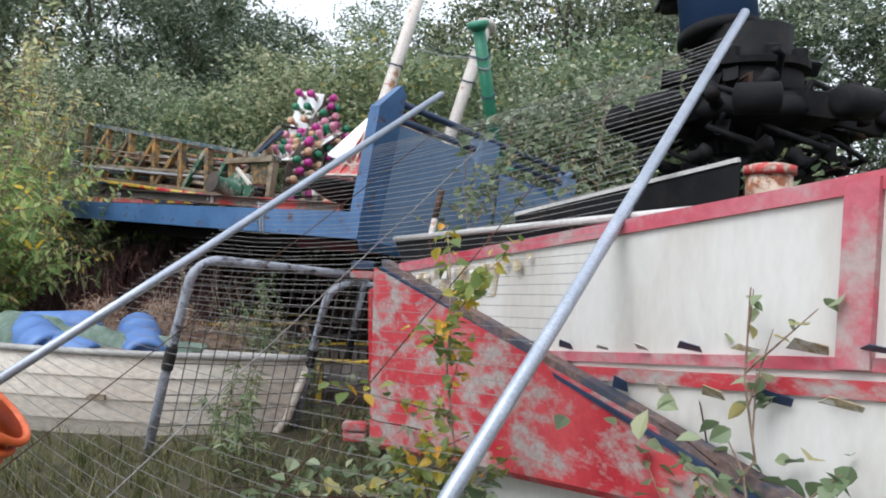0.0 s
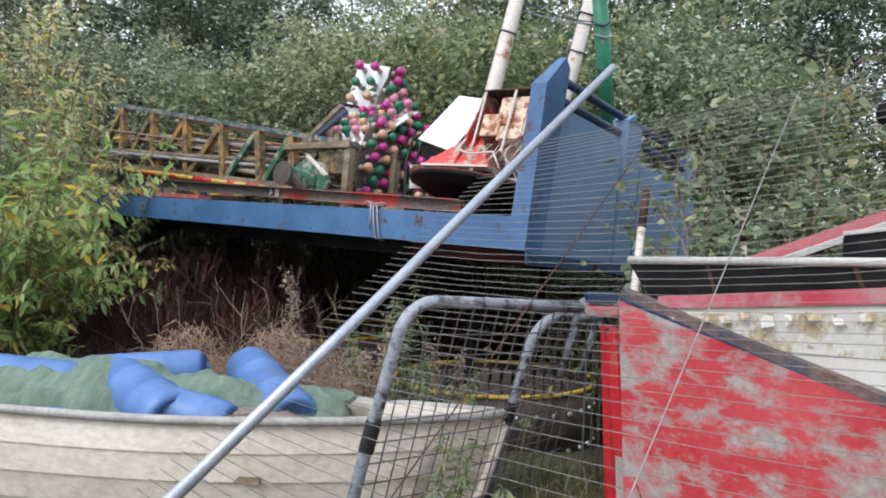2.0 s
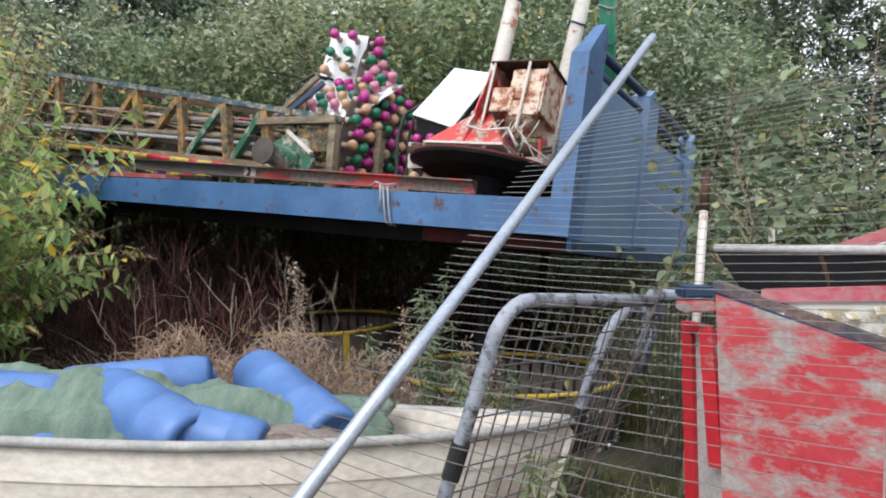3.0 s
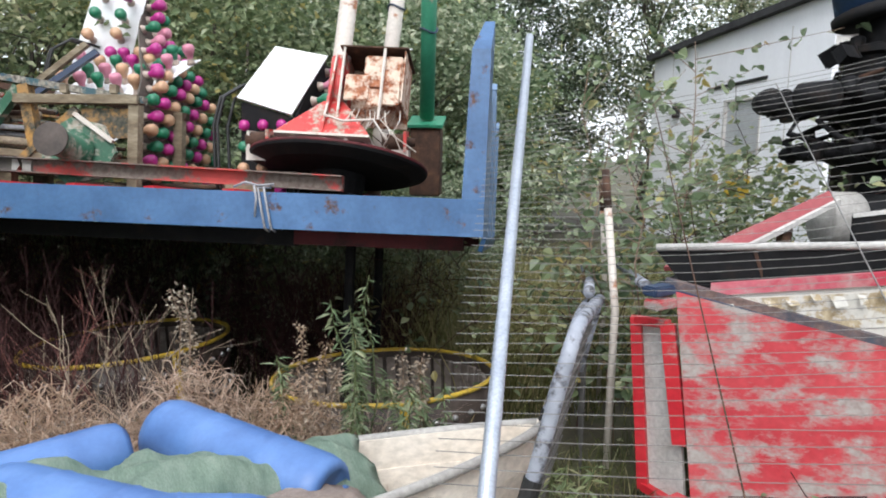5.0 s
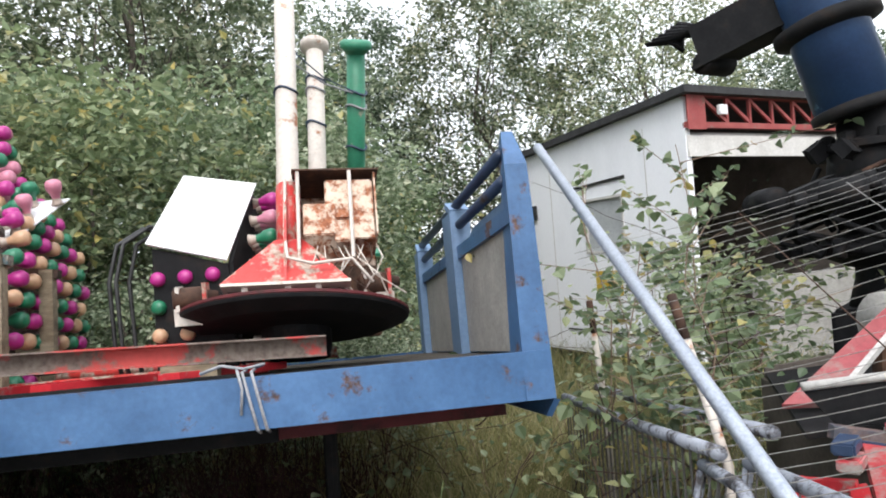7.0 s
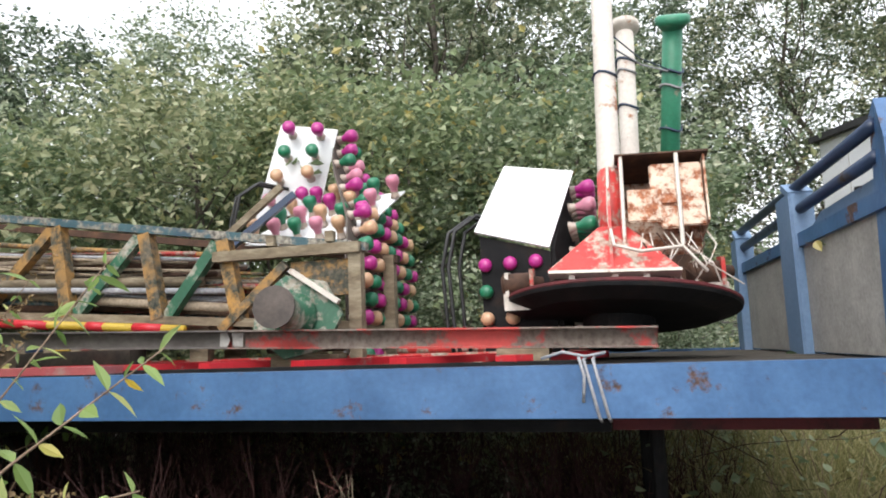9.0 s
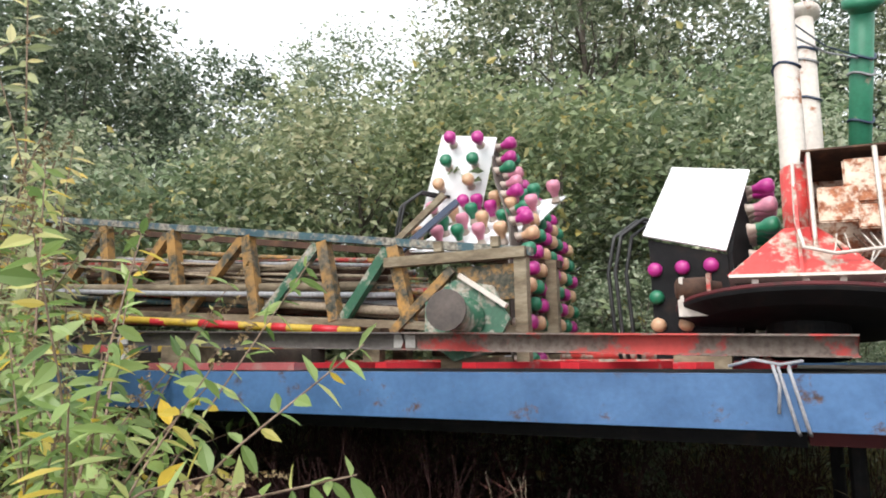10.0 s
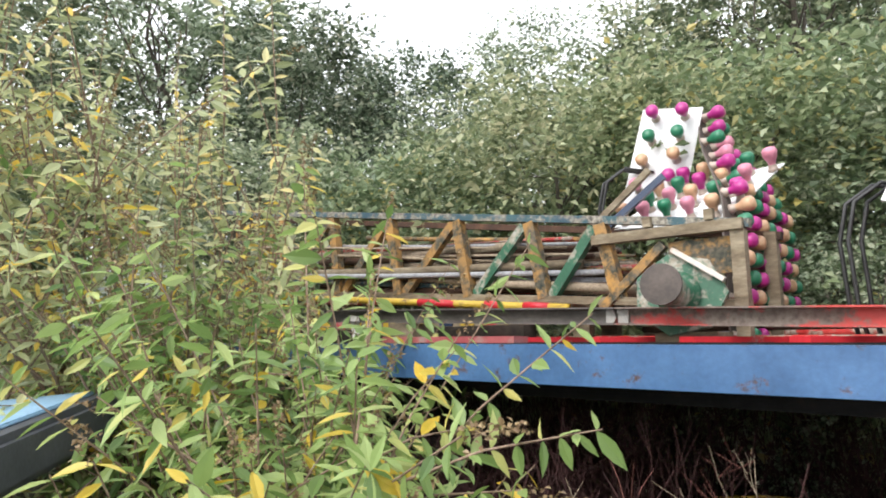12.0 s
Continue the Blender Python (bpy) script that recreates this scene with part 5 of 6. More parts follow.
def build_red_ramp():
    """Long red board and black box lying behind the show panel."""
    t = thing("red_board", None, "faded red board with a pale edge leaning behind the panels", "board")
    p, q = Vector((-0.04, 3.69, 1.237)), Vector((0.62, 3.40, 1.55))
    p2, q2 = Vector((0.02, 3.56, 1.24)), Vector((0.62, 3.365, 1.508))
    part("plank", slab(bmesh.new(), [p, p2, q2, q], 0.02), RED_BOARD, t)
    part("pale_edge", bar(bmesh.new(), p2 + Vector((0, -0.008, 0)), q2 + Vector((0, -0.008, 0)), 0.02, 0.02), PALE_BOARD, t)
    part("prop", bar(bmesh.new(), (0.4, 3.47, 1.1), (0.42, 3.46, 1.41), 0.04, 0.04), RUST, t)
    t = thing("black_cylinder", pose(0.84, 3.44, 1.29, 0, 0, -35), "dented black drum with a pale collar", "drum")
    part("drum", lathe(bmesh.new(), [(0.11, 0.0), (0.12, 0.02), (0.12, 0.6), (0.11, 0.62)], 26, pose(0, 0, 0.12, 0, 90, 0)), BLACK, t, smooth=True)
    part("collar", lathe(bmesh.new(), [(0.122, 0.0), (0.128, 0.01), (0.128, 0.14), (0.122, 0.15)], 26, pose(-0.1, 0, 0.12, 0, 90, 0)), GUNWALE, t, "pale grey collar", True)
    t = thing("orange_capped_pipe", pose(1.14, 2.62, 1.44, 0, 0, 0), "short pale pipe with flaking orange paint", "pipe")
    part("pipe", lathe(bmesh.new(), [(0.075, 0.0), (0.075, 0.19), (0.06, 0.2)], 18), RUST_CREAM, t, smooth=True)
    part("cap", lathe(bmesh.new(), [(0.085, 0.19), (0.085, 0.22), (0.05, 0.23)], 18), RED_WHITE, t, smooth=True)


build_red_ramp()


def build_black_sheet():
    t = thing("black_sheet", None, "black steel sheet with a pale worn upper edge", "steel sheet")
    p, q = Vector((0.32, 3.16, 1.475)), Vector((0.94, 2.39, 1.655))
    d = Vector((0, 0, 0.45))
    part("sheet", slab(bmesh.new(), [p - d * 0.4, q - d, q, p], 0.01), BLACK, t)
    part("edge", bar(bmesh.new(), p, q, 0.014, 0.014), PALE_BOARD, t, "pale worn edge")


build_black_sheet()


def build_ride_centre():
    """Blue column on a black ride head."""
    t = thing("ride_centre", pose(1.42, 3.52, 1.36, 0, 0, 0), "navy ride column on greasy black machinery with cut arms", "ride machinery")
    lean = pose(-0.10, 0.06, 0.92, -12.5, -3, 0) @ pose(0, 0, -0.92)
    part("column", bm_tube([lean @ Vector((0, 0, 1.0)), lean @ Vector((0, 0, 2.4))], 0.18, n=28), COLUMN_BLUE, t, "navy painted column", True)
    part("collar", lathe(bmesh.new(), [(0.18, 0.98), (0.20, 0.99), (0.20, 1.03), (0.18, 1.04)], 28, lean), BLACK, t, smooth=True)
    part("cone", lathe(bmesh.new(), [(0.2, 0.05), (0.16, 0.2), (0.15, 0.42), (0.22, 0.55), (0.25, 0.7), (0.24, 0.8), (0.19, 0.88), (0.19, 1.02)], 28), BLACK, t, "black waisted casting", True)
    part("plate", lathe(bmesh.new(), [(0.2, 0.62), (0.33, 0.64), (0.34, 0.66), (0.33, 0.68), (0.2, 0.69)], 24), BLACK, t)
    part("plate", lathe(bmesh.new(), [(0.2, 0.8), (0.27, 0.82), (0.27, 0.85), (0.2, 0.87)], 24), BLACK, t)
    part("pedestal", bm_box(-0.24, 0.24, -0.24, 0.24, -1.1, 0.06, bevel=0.02), BLACK, t)
    rng = random.Random(5)
    for k in range(9):
        a = 2 * math.pi * k / 9 + 0.2
        arm = part("arm_stub", bar(bmesh.new(), (0.25 * math.cos(a), 0.25 * math.sin(a), 0.66), (0.57 * math.cos(a), 0.57 * math.sin(a), 0.60 - 0.05 * rng.random()), 0.08, 0.10), BLACK, t)
        ex = pose(0.58 * math.cos(a), 0.58 * math.sin(a), 0.6, 90, 0, math.degrees(a))
        part("knuckle", lathe(bmesh.new(), [(0.035, -0.09), (0.065, -0.08), (0.065, 0.08), (0.035, 0.09)], 12, ex), BLACK if k else RUST, arm, smooth=True)
        b = a + 0.35
        part("bolt", lathe(bmesh.new(), [(0.035, 0), (0.035, 0.05), (0.015, 0.06)], 8, pose(0.235 * math.cos(b), 0.235 * math.sin(b), 0.845)), BLACK, t)
    for k in range(46):
        a = rng.uniform(0, 6.283)
        r0 = rng.uniform(0.22, 0.33)
        z = rng.uniform(0.46, 0.86)
        p = Vector((r0 * math.cos(a), r0 * math.sin(a), z))
        if k % 3 == 0:
            part("lug", bm_box(-0.03, 0.05, -0.025, 0.025, -0.03, 0.04, Matrix.Translation(p) @ pose(0, 0, 0, rng.uniform(-40, 40), rng.uniform(-40, 40), math.degrees(a)), bevel=0.006), BLACK, t)
        else:
            q = p + Vector((rng.uniform(-0.16, 0.16), rng.uniform(-0.16, 0.16), rng.uniform(-0.1, 0.1)))
            part("pipe", bm_tube([p * 0.85, p, q], rng.uniform(0.008, 0.02), n=7), RUST if k % 11 == 0 else BLACK, t, smooth=True)
    for k in range(10):
        a = 2 * math.pi * k / 10
        z = 0.5 - 0.02 * (k % 3)
        part("cable", bm_tube([(0.2 * math.cos(a), 0.2 * math.sin(a), z + 0.1), (0.42 * math.cos(a + 0.2), 0.42 * math.sin(a + 0.2), z + 0.02), (0.5 * math.cos(a + 0.6), 0.5 * math.sin(a + 0.6), z - 0.06), (0.34 * math.cos(a + 0.9), 0.34 * math.sin(a + 0.9), z - 0.12)], 0.014, n=6), BLACK, t, smooth=True)
    # two tiers of lumpy castings with cut stubs and knobs round them
    for tier, (z, r, h) in enumerate(((0.34, 0.33, 0.16), (0.60, 0.40, 0.19))):
        part("casting", lathe(bmesh.new(), [(0.15, z - h * 0.6), (r * 0.6, z - h * 0.5), (r * 0.93, z - h * 0.18), (r, z), (r * 0.9, z + h * 0.3), (r * 0.55, z + h * 0.5), (0.15, z + h * 0.62)], 22), BLACK, t, "greasy black casting", True)
        for k in range(13):
            a = 2 * math.pi * (k + 0.4 * tier) / 13 + rng.uniform(-0.12, 0.12)
            rise = rng.uniform(-0.05, 0.09)
            d = Vector((math.cos(a), math.sin(a), 0))
            p, q = d * (r * 0.85) + Vector((0, 0, z)), d * (r + rng.uniform(0.07, 0.15)) + Vector((0, 0, z + rise))
            stub = part("stub", bm_tube([p, p.lerp(q, 0.6), q], 0.034, 0.022, 8), BLACK, t, "", True)
            part("knob", lathe(bmesh.new(), [(0.012, -0.05), (0.034, -0.04), (0.026, -0.01), (0.03, 0.01), (0.04, 0.03), (0.014, 0.05)], 9, Matrix.Translation(q) @ pose(0, 0, 0, rng.uniform(-70, 70), rng.uniform(-50, 50), math.degrees(a))), BLACK, stub, smooth=True)
    # upper arm
    arm = part("upper_arm", bar(bmesh.new(), (-0.10, 0.24, 1.62), (-0.10, 0.78, 1.48), 0.24, 0.22), BLACK, t, "black box arm")
    part("arm_lip", bar(bmesh.new(), (-0.215, 0.26, 1.50), (-0.215, 0.80, 1.36), 0.03, 0.02), BLACK, arm)
    part("arm_end", lathe(bmesh.new(), [(0.05, -0.11), (0.065, -0.10), (0.065, 0.10), (0.05, 0.11)], 14, pose(-0.10, 0.72, 1.39, 90, 0, 70)), BLACK, arm, smooth=True)
    for k in range(6):
        part("tangled_cable", bm_tube([(-0.18 + 0.02 * k, 0.74, 1.58), (-0.10 - 0.02 * k, 0.90 + 0.03 * k, 1.66 - 0.02 * k), (-0.16 + 0.03 * k, 0.96, 1.58), (-0.10, 0.88, 1.50 + 0.02 * k)], 0.014, n=6), BLACK, arm, smooth=True)
    part("flange", lathe(bmesh.new(), [(0.18, 1.40), (0.24, 1.42), (0.24, 1.47), (0.18, 1.49)], 28, lean), BLACK, t, smooth=True)


build_ride_centre()


# ---- white shed ----
def build_shed():
    c = Vector((5.59, 5.98, 0))
    yaw = math.degrees(math.atan2(0.92, 0.4))
    m = pose(c.x, c.y, -0.25, 0, 0, yaw)
    t = thing("white_shed", m, "white boarded shed with a black felt roof and red lattice front", "shed")
    L, D = 4.15, 3.6
    H0, H1 = 3.86, 3.62
    # gable wall along local x; the open front along local -y
    wx0, wx1, wz0, wz1 = 1.18, 2.02, 1.95, 2.74
    for name, pts in (("wall", [(0, 0, 0.5), (wx0, 0, 0.5), (wx0, 0, H0 - 0.07), (0, 0, H0)]), ("wall", [(wx1, 0, 0.5), (L, 0, 0.5), (L, 0, H1), (wx1, 0, H0 - 0.12)]),
                      ("wall", [(wx0, 0, 0.5), (wx1, 0, 0.5), (wx1, 0, wz0), (wx0, 0, wz0)]), ("wall", [(wx0, 0, wz1), (wx1, 0, wz1), (wx1, 0, H0 - 0.12), (wx0, 0, H0 - 0.07)])):
        part(name, slab(bmesh.new(), [(x, 0.0, z) for x, _, z in pts][::-1], 0.08), WHITE_WALL, t)
    wdw = part("window", bm_box(wx0 + 0.03, wx1 - 0.03, -0.05, -0.03, wz0 + 0.03, wz1 - 0.03), GLASS_GREY, t, "dull frosted pane")
    for q in ((wx0, wx0 + 0.035, wz0, wz1), (wx1 - 0.035, wx1, wz0, wz1), (wx0 + 0.035, wx1 - 0.035, wz0, wz0 + 0.035), (wx0 + 0.035, wx1 - 0.035, wz1 - 0.035, wz1)):
        part("window_frame", bm_box(q[0], q[1], -0.06, 0.012, q[2], q[3]), PALE_BOARD, wdw)
    part("rail_slot", bm_box(1.0, 2.35, 0.003, 0.02, 2.98, 3.02, pose(0, 0, 0, 0, 2, 0)), RUBBER, t, "thin dark strip")
    part("rail_slot", bm_box(0.9, 2.6, 0.003, 0.014, 0.82, 0.84), RUBBER, t)
    part("vent", bm_box(3.2, 3.38, 0.003, 0.06, 2.55, 2.78, bevel=0.01), RUBBER, t, "small black wall box")
    part("yellow_stain_board", bm_box(1.3, 1.85, 0.003, 0.012, 1.35, 1.7), YELLOW, t)
    for x in (0.7, 2.8, 3.5):
        part("board_joint", bm_box(x, x + 0.012, 0.002, 0.006, 0.5, H1 - 0.1), PALE_BOARD, t)
    part("roof", slab(bmesh.new(), [(-0.15, 0.12, H0 + 0.01), (L + 0.1, 0.12, H1 + 0.02), (L + 0.1, -D, H1 + 0.02), (-0.15, -D, H0 + 0.01)], -0.09), ROOF_FELT, t, "black felt roof")
    part("back_wall", bm_box(L - 0.08, L, -D, -0.08, 0.3, H1), WHITE_WALL, t)
    # end wall and floor take a dim colour in place of indoor shade
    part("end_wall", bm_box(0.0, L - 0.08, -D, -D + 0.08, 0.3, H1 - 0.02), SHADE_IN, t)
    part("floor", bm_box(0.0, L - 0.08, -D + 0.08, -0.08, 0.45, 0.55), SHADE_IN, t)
    # open front: lattice girder, fascia, post
    lat = thing("lattice_front")
    lat.parent = t
    for z in (H0 - 0.06, H0 - 0.44):
        part("chord", bm_box(-0.05, 0.03, -D, -0.0, z - 0.035, z + 0.035), LATTICE_RED, lat)
    part("end_plate", bm_box(-0.062, -0.05, -0.3, 0.0, H0 - 0.5, H0 - 0.02), LATTICE_RED, lat)
    n = 8
    for k in range(n):
        y0, y1 = -0.3 - k * (D - 0.3) / n, -0.3 - (k + 1) * (D - 0.3) / n
        part("strut", bar(bmesh.new(), (-0.01, y0, H0 - 0.1), (-0.01, y1, H0 - 0.4), 0.04, 0.035, (1, 0, 0)), LATTICE_RED, lat)
        part("strut", bar(bmesh.new(), (-0.01, y1, H0 - 0.4), (-0.01, y1, H0 - 0.1), 0.035, 0.035, (1, 0, 0)), LATTICE_RED, lat)
    part("lamp_box", bm_box(-0.12, -0.065, -0.62, -0.48, H0 - 0.32, H0 - 0.2, bevel=0.008), WHITE_SHEET, t)
    part("fascia", slab(bmesh.new(), [(0.0, -0.02, H0 - 0.56), (0.0, -D, H0 - 0.56), (-0.03, -D, H0 - 0.82), (-0.03, -0.02, H0 - 0.82)], -0.03), PALE_BOARD, t, "pale fascia board")
    part("shutter_roll", bm_tube([(0.1, -0.05, H0 - 0.6), (0.1, -D, H0 - 0.6)], 0.1, n=14), GUNWALE, t, smooth=True)
    part("low_wall", bm_box(-0.02, 0.06, -D, -1.0, 0.3, 1.5), GUNWALE, t)


build_shed()


# ---- small things ----
def build_bucket():
    way = Vector((0.66, 0.30, 0.69))
    m = Matrix.Translation((-1.285, 2.19, 0.845)) @ way.to_track_quat("Z", "Y").to_matrix().to_4x4()
    t = thing("orange_drum", m, "scuffed orange plastic drum leaning by the fence tube", "drum")
    part("body", lathe(bmesh.new(), [(0.12, -0.80), (0.155, -0.79), (0.172, -0.5), (0.168, -0.2), (0.13, -0.13), (0.128, -0.02), (0.14, 0.0)], 32), ORANGE, t, smooth=True)
    for z, r in ((0.0, 0.146), (-0.045, 0.143), (-0.09, 0.142)):
        ring = [(r * math.cos(a), r * math.sin(a), z) for a in np.linspace(0, 2 * math.pi, 37)]
        part("rib", bm_tube(ring, 0.013, n=8), ORANGE, t, smooth=True)
    part("lid", lathe(bmesh.new(), [(0.146, 0.0), (0.128, -0.005), (0.118, -0.035), (0.085, -0.04), (0.075, -0.022), (0.02, -0.02)], 32), ORANGE, t, smooth=True)

build_bucket()


def build_bin():
    t = thing("grey_bin", pose(-4.70, 5.28, -0.05, 0, 0, 7), "dark grey skip bin with a pale blue lid", "bin")
    part("body", slab(bmesh.new(), [(-0.55, -0.4, 0.0), (0.42, -0.4, 0.0), (0.46, -0.42, 1.36), (-0.6, -0.42, 1.36)], -0.85), SKIP_GREY, t)
    part("lip", bm_box(-0.66, 0.52, -0.47, 0.5, 1.362, 1.53, bevel=0.025), SKIP_GREY, t, "thick grey lip")
    part("lid", bm_box(-0.60, 0.44, -0.38, 0.44, 1.528, 1.545, bevel=0.006), SKIP_BLUE, t, "pale blue lid")
    for x in (-0.3, 0.1):
        part("rib", bm_box(x, x + 0.05, -0.45, -0.42, 0.1, 1.355), SKIP_GREY, t)


build_bin()


def build_tent():
    t = thing("white_tent", pose(-6.45, 10.6, ground_z(-6.45, 10.6), 0, 0, 28), "white gabled canvas tent half hidden by bushes", "tent")
    w, d, e, r = 0.8, 1.6, 2.05, 2.62
    part("roof", slab(bmesh.new(), [(-w - 0.06, -0.05, e - 0.04), (0, -0.05, r), (0, d, r), (-w - 0.06, d, e - 0.04)][::-1], 0.02), WHITE_SHEET, t)
    part("roof", slab(bmesh.new(), [(0, -0.05, r), (w + 0.06, -0.05, e - 0.04), (w + 0.06, d, e - 0.04), (0, d, r)][::-1], 0.02), WHITE_SHEET, t)
    part("front_wall", slab(bmesh.new(), [(-w, 0, 0), (w, 0, 0), (w, 0, e - 0.04), (0, 0, r - 0.04), (-w, 0, e - 0.04)], 0.02), WHITE_WALL, t)
    for x in (-w, w):
        part("side_wall", bm_box(x - 0.01, x + 0.01, 0.03, d - 0.05, 0, e - 0.06), WHITE_WALL, t)


build_tent()


def build_stakes():
    spots = [((-0.13, 3.85, 1.03), (-0.02, 4.045, 1.61)), ((0.84, 4.8, 0.9), (0.80, 4.83, 1.52))]
    for p, q in spots:
        p, q = Vector(p), Vector(q)
        t = thing("iron_stake", Matrix.Translation((p.x, p.y, 0)), "white-painted iron stake with a rusty top", "stake", "iron stakes behind the panel")
        lo, hi = Vector((0, 0, p.z - 0.85)), q - Vector((p.x, p.y, 0))
        knee = Vector((0, 0, p.z))
        mid = knee.lerp(hi, 0.72)
        part("shaft", bm_tube([lo, knee, mid], 0.017, n=10), CREAM, t, "white painted shaft", True)
        part("tip", bm_tube([mid, hi], 0.018, n=10), RUST, t, "rusty top", True)


build_stakes()


def build_railing():
    t = thing("tube_railing", None, "grey tubular railing with wire mesh running down to the trees", "railing")
    a, b = Vector((-0.34, 3.80, 1.14)), Vector((1.02, 5.16, 0.93))
    for o in (Vector((0, 0, 0)), Vector((0.22, -0.1, 0.02))):
        part("top_tube", bm_tube([a + o, a.lerp(b, 0.5) + o + Vector((0.03, 0, -0.02)), b + o], 0.024, n=10), GREY_TUBE, t, "worn grey tube", True)
    n = 30
    for k in range(n):
        p = a.lerp(b, (k + 0.5) / n)
        part("bar", bm_tube([p, p - Vector((0, 0, 0.85))], 0.005, n=5), WIRE_DARK, t)
    part("foot_tube", bm_tube([a - Vector((0, 0, 0.85)), b - Vector((0, 0, 0.9))], 0.02, n=8), GREY_TUBE, t)


build_railing()

# ---- vegetation ----
def branch_path(rng, p, q, n=5, wob=0.12):
    p, q = np.asarray(p, float), np.asarray(q, float)
    ln = np.linalg.norm(q - p)
    pts = []
    for i in range(n + 1):
        f = i / n
        w = rng.normal(size=3) * wob * ln * 0.3 * math.sin(math.pi * f)
        pts.append(tuple(p + (q - p) * f + w))
    return pts


def build_tree(name, seed, height, spread, clumps, per, leaf, material, label, category, low=0.15, sigma=0.28, shape=1.0):
    rng = np.random.default_rng(seed)
    t = thing(name, None, label, category)
    bm = bmesh.new()
    trunks = 1 if shape > 0.5 else 4
    tops = []
    for k in range(trunks):
        a = rng.uniform(0, 6.28)
        off = 0.0 if trunks == 1 else 0.45
        top = (math.cos(a) * off * spread * 0.6, math.sin(a) * off * spread * 0.6, height * rng.uniform(0.78, 0.92))
        tube(bm, branch_path(rng, (off * 0.3 * math.cos(a), off * 0.3 * math.sin(a), -0.2), top, 7, 0.2), 0.028 * height ** 0.9 / trunks ** 0.5 * 0.6, 0.012, 8)
        tops.append(top)
    centres = []
    for k in range(clumps):
        f = low + (1 - low) * rng.uniform(0, 1) ** 0.85
        r = spread * (0.45 + 0.75 * math.sin(math.pi * min(0.98, (f - low) / (1 - low) * 0.85 + 0.12))) * rng.uniform(0.35, 1.0) ** 0.6 * rng.uniform(0.8, 1.2)
        a = rng.uniform(0, 6.28)
        centres.append((r * math.cos(a), r * math.sin(a), height * f))
    for k, c in enumerate(centres):
        if k % 6 == 0:
            top = tops[k % len(tops)]
            f = min(0.95, max(0.1, c[2] / height - 0.22))
            root = (top[0] * f, top[1] * f, top[2] * f)
            tube(bm, branch_path(rng, root, c, 4, 0.25), 0.006 + 0.0016 * height, 0.003, 5, caps=False)
    part("trunk", bm, BARK, t, "", True)
    pts, ways = [], []
    for c in centres:
        s = sigma * rng.uniform(0.6, 1.35)
        # leaves strung along a few twigs of the clump
        for _ in range(7):
            w = rng.normal(size=3)
            w /= np.linalg.norm(w)
            w[2] = w[2] * 0.6 + 0.15
            m = per // 7
            f = rng.uniform(0.1, 1.0, size=(m, 1))
            pts.append(np.array(c) + w * s * 2.0 * f + rng.normal(size=(m, 3)) * s * 0.22)
            ways.append(np.tile(w * 0.7, (m, 1)))
    pts, ways = np.concatenate(pts), np.concatenate(ways)
    leaf_cloud("crown", pts, rng, leaf, leaf * 0.62, material, t, 0.25, "", ways)
    return t


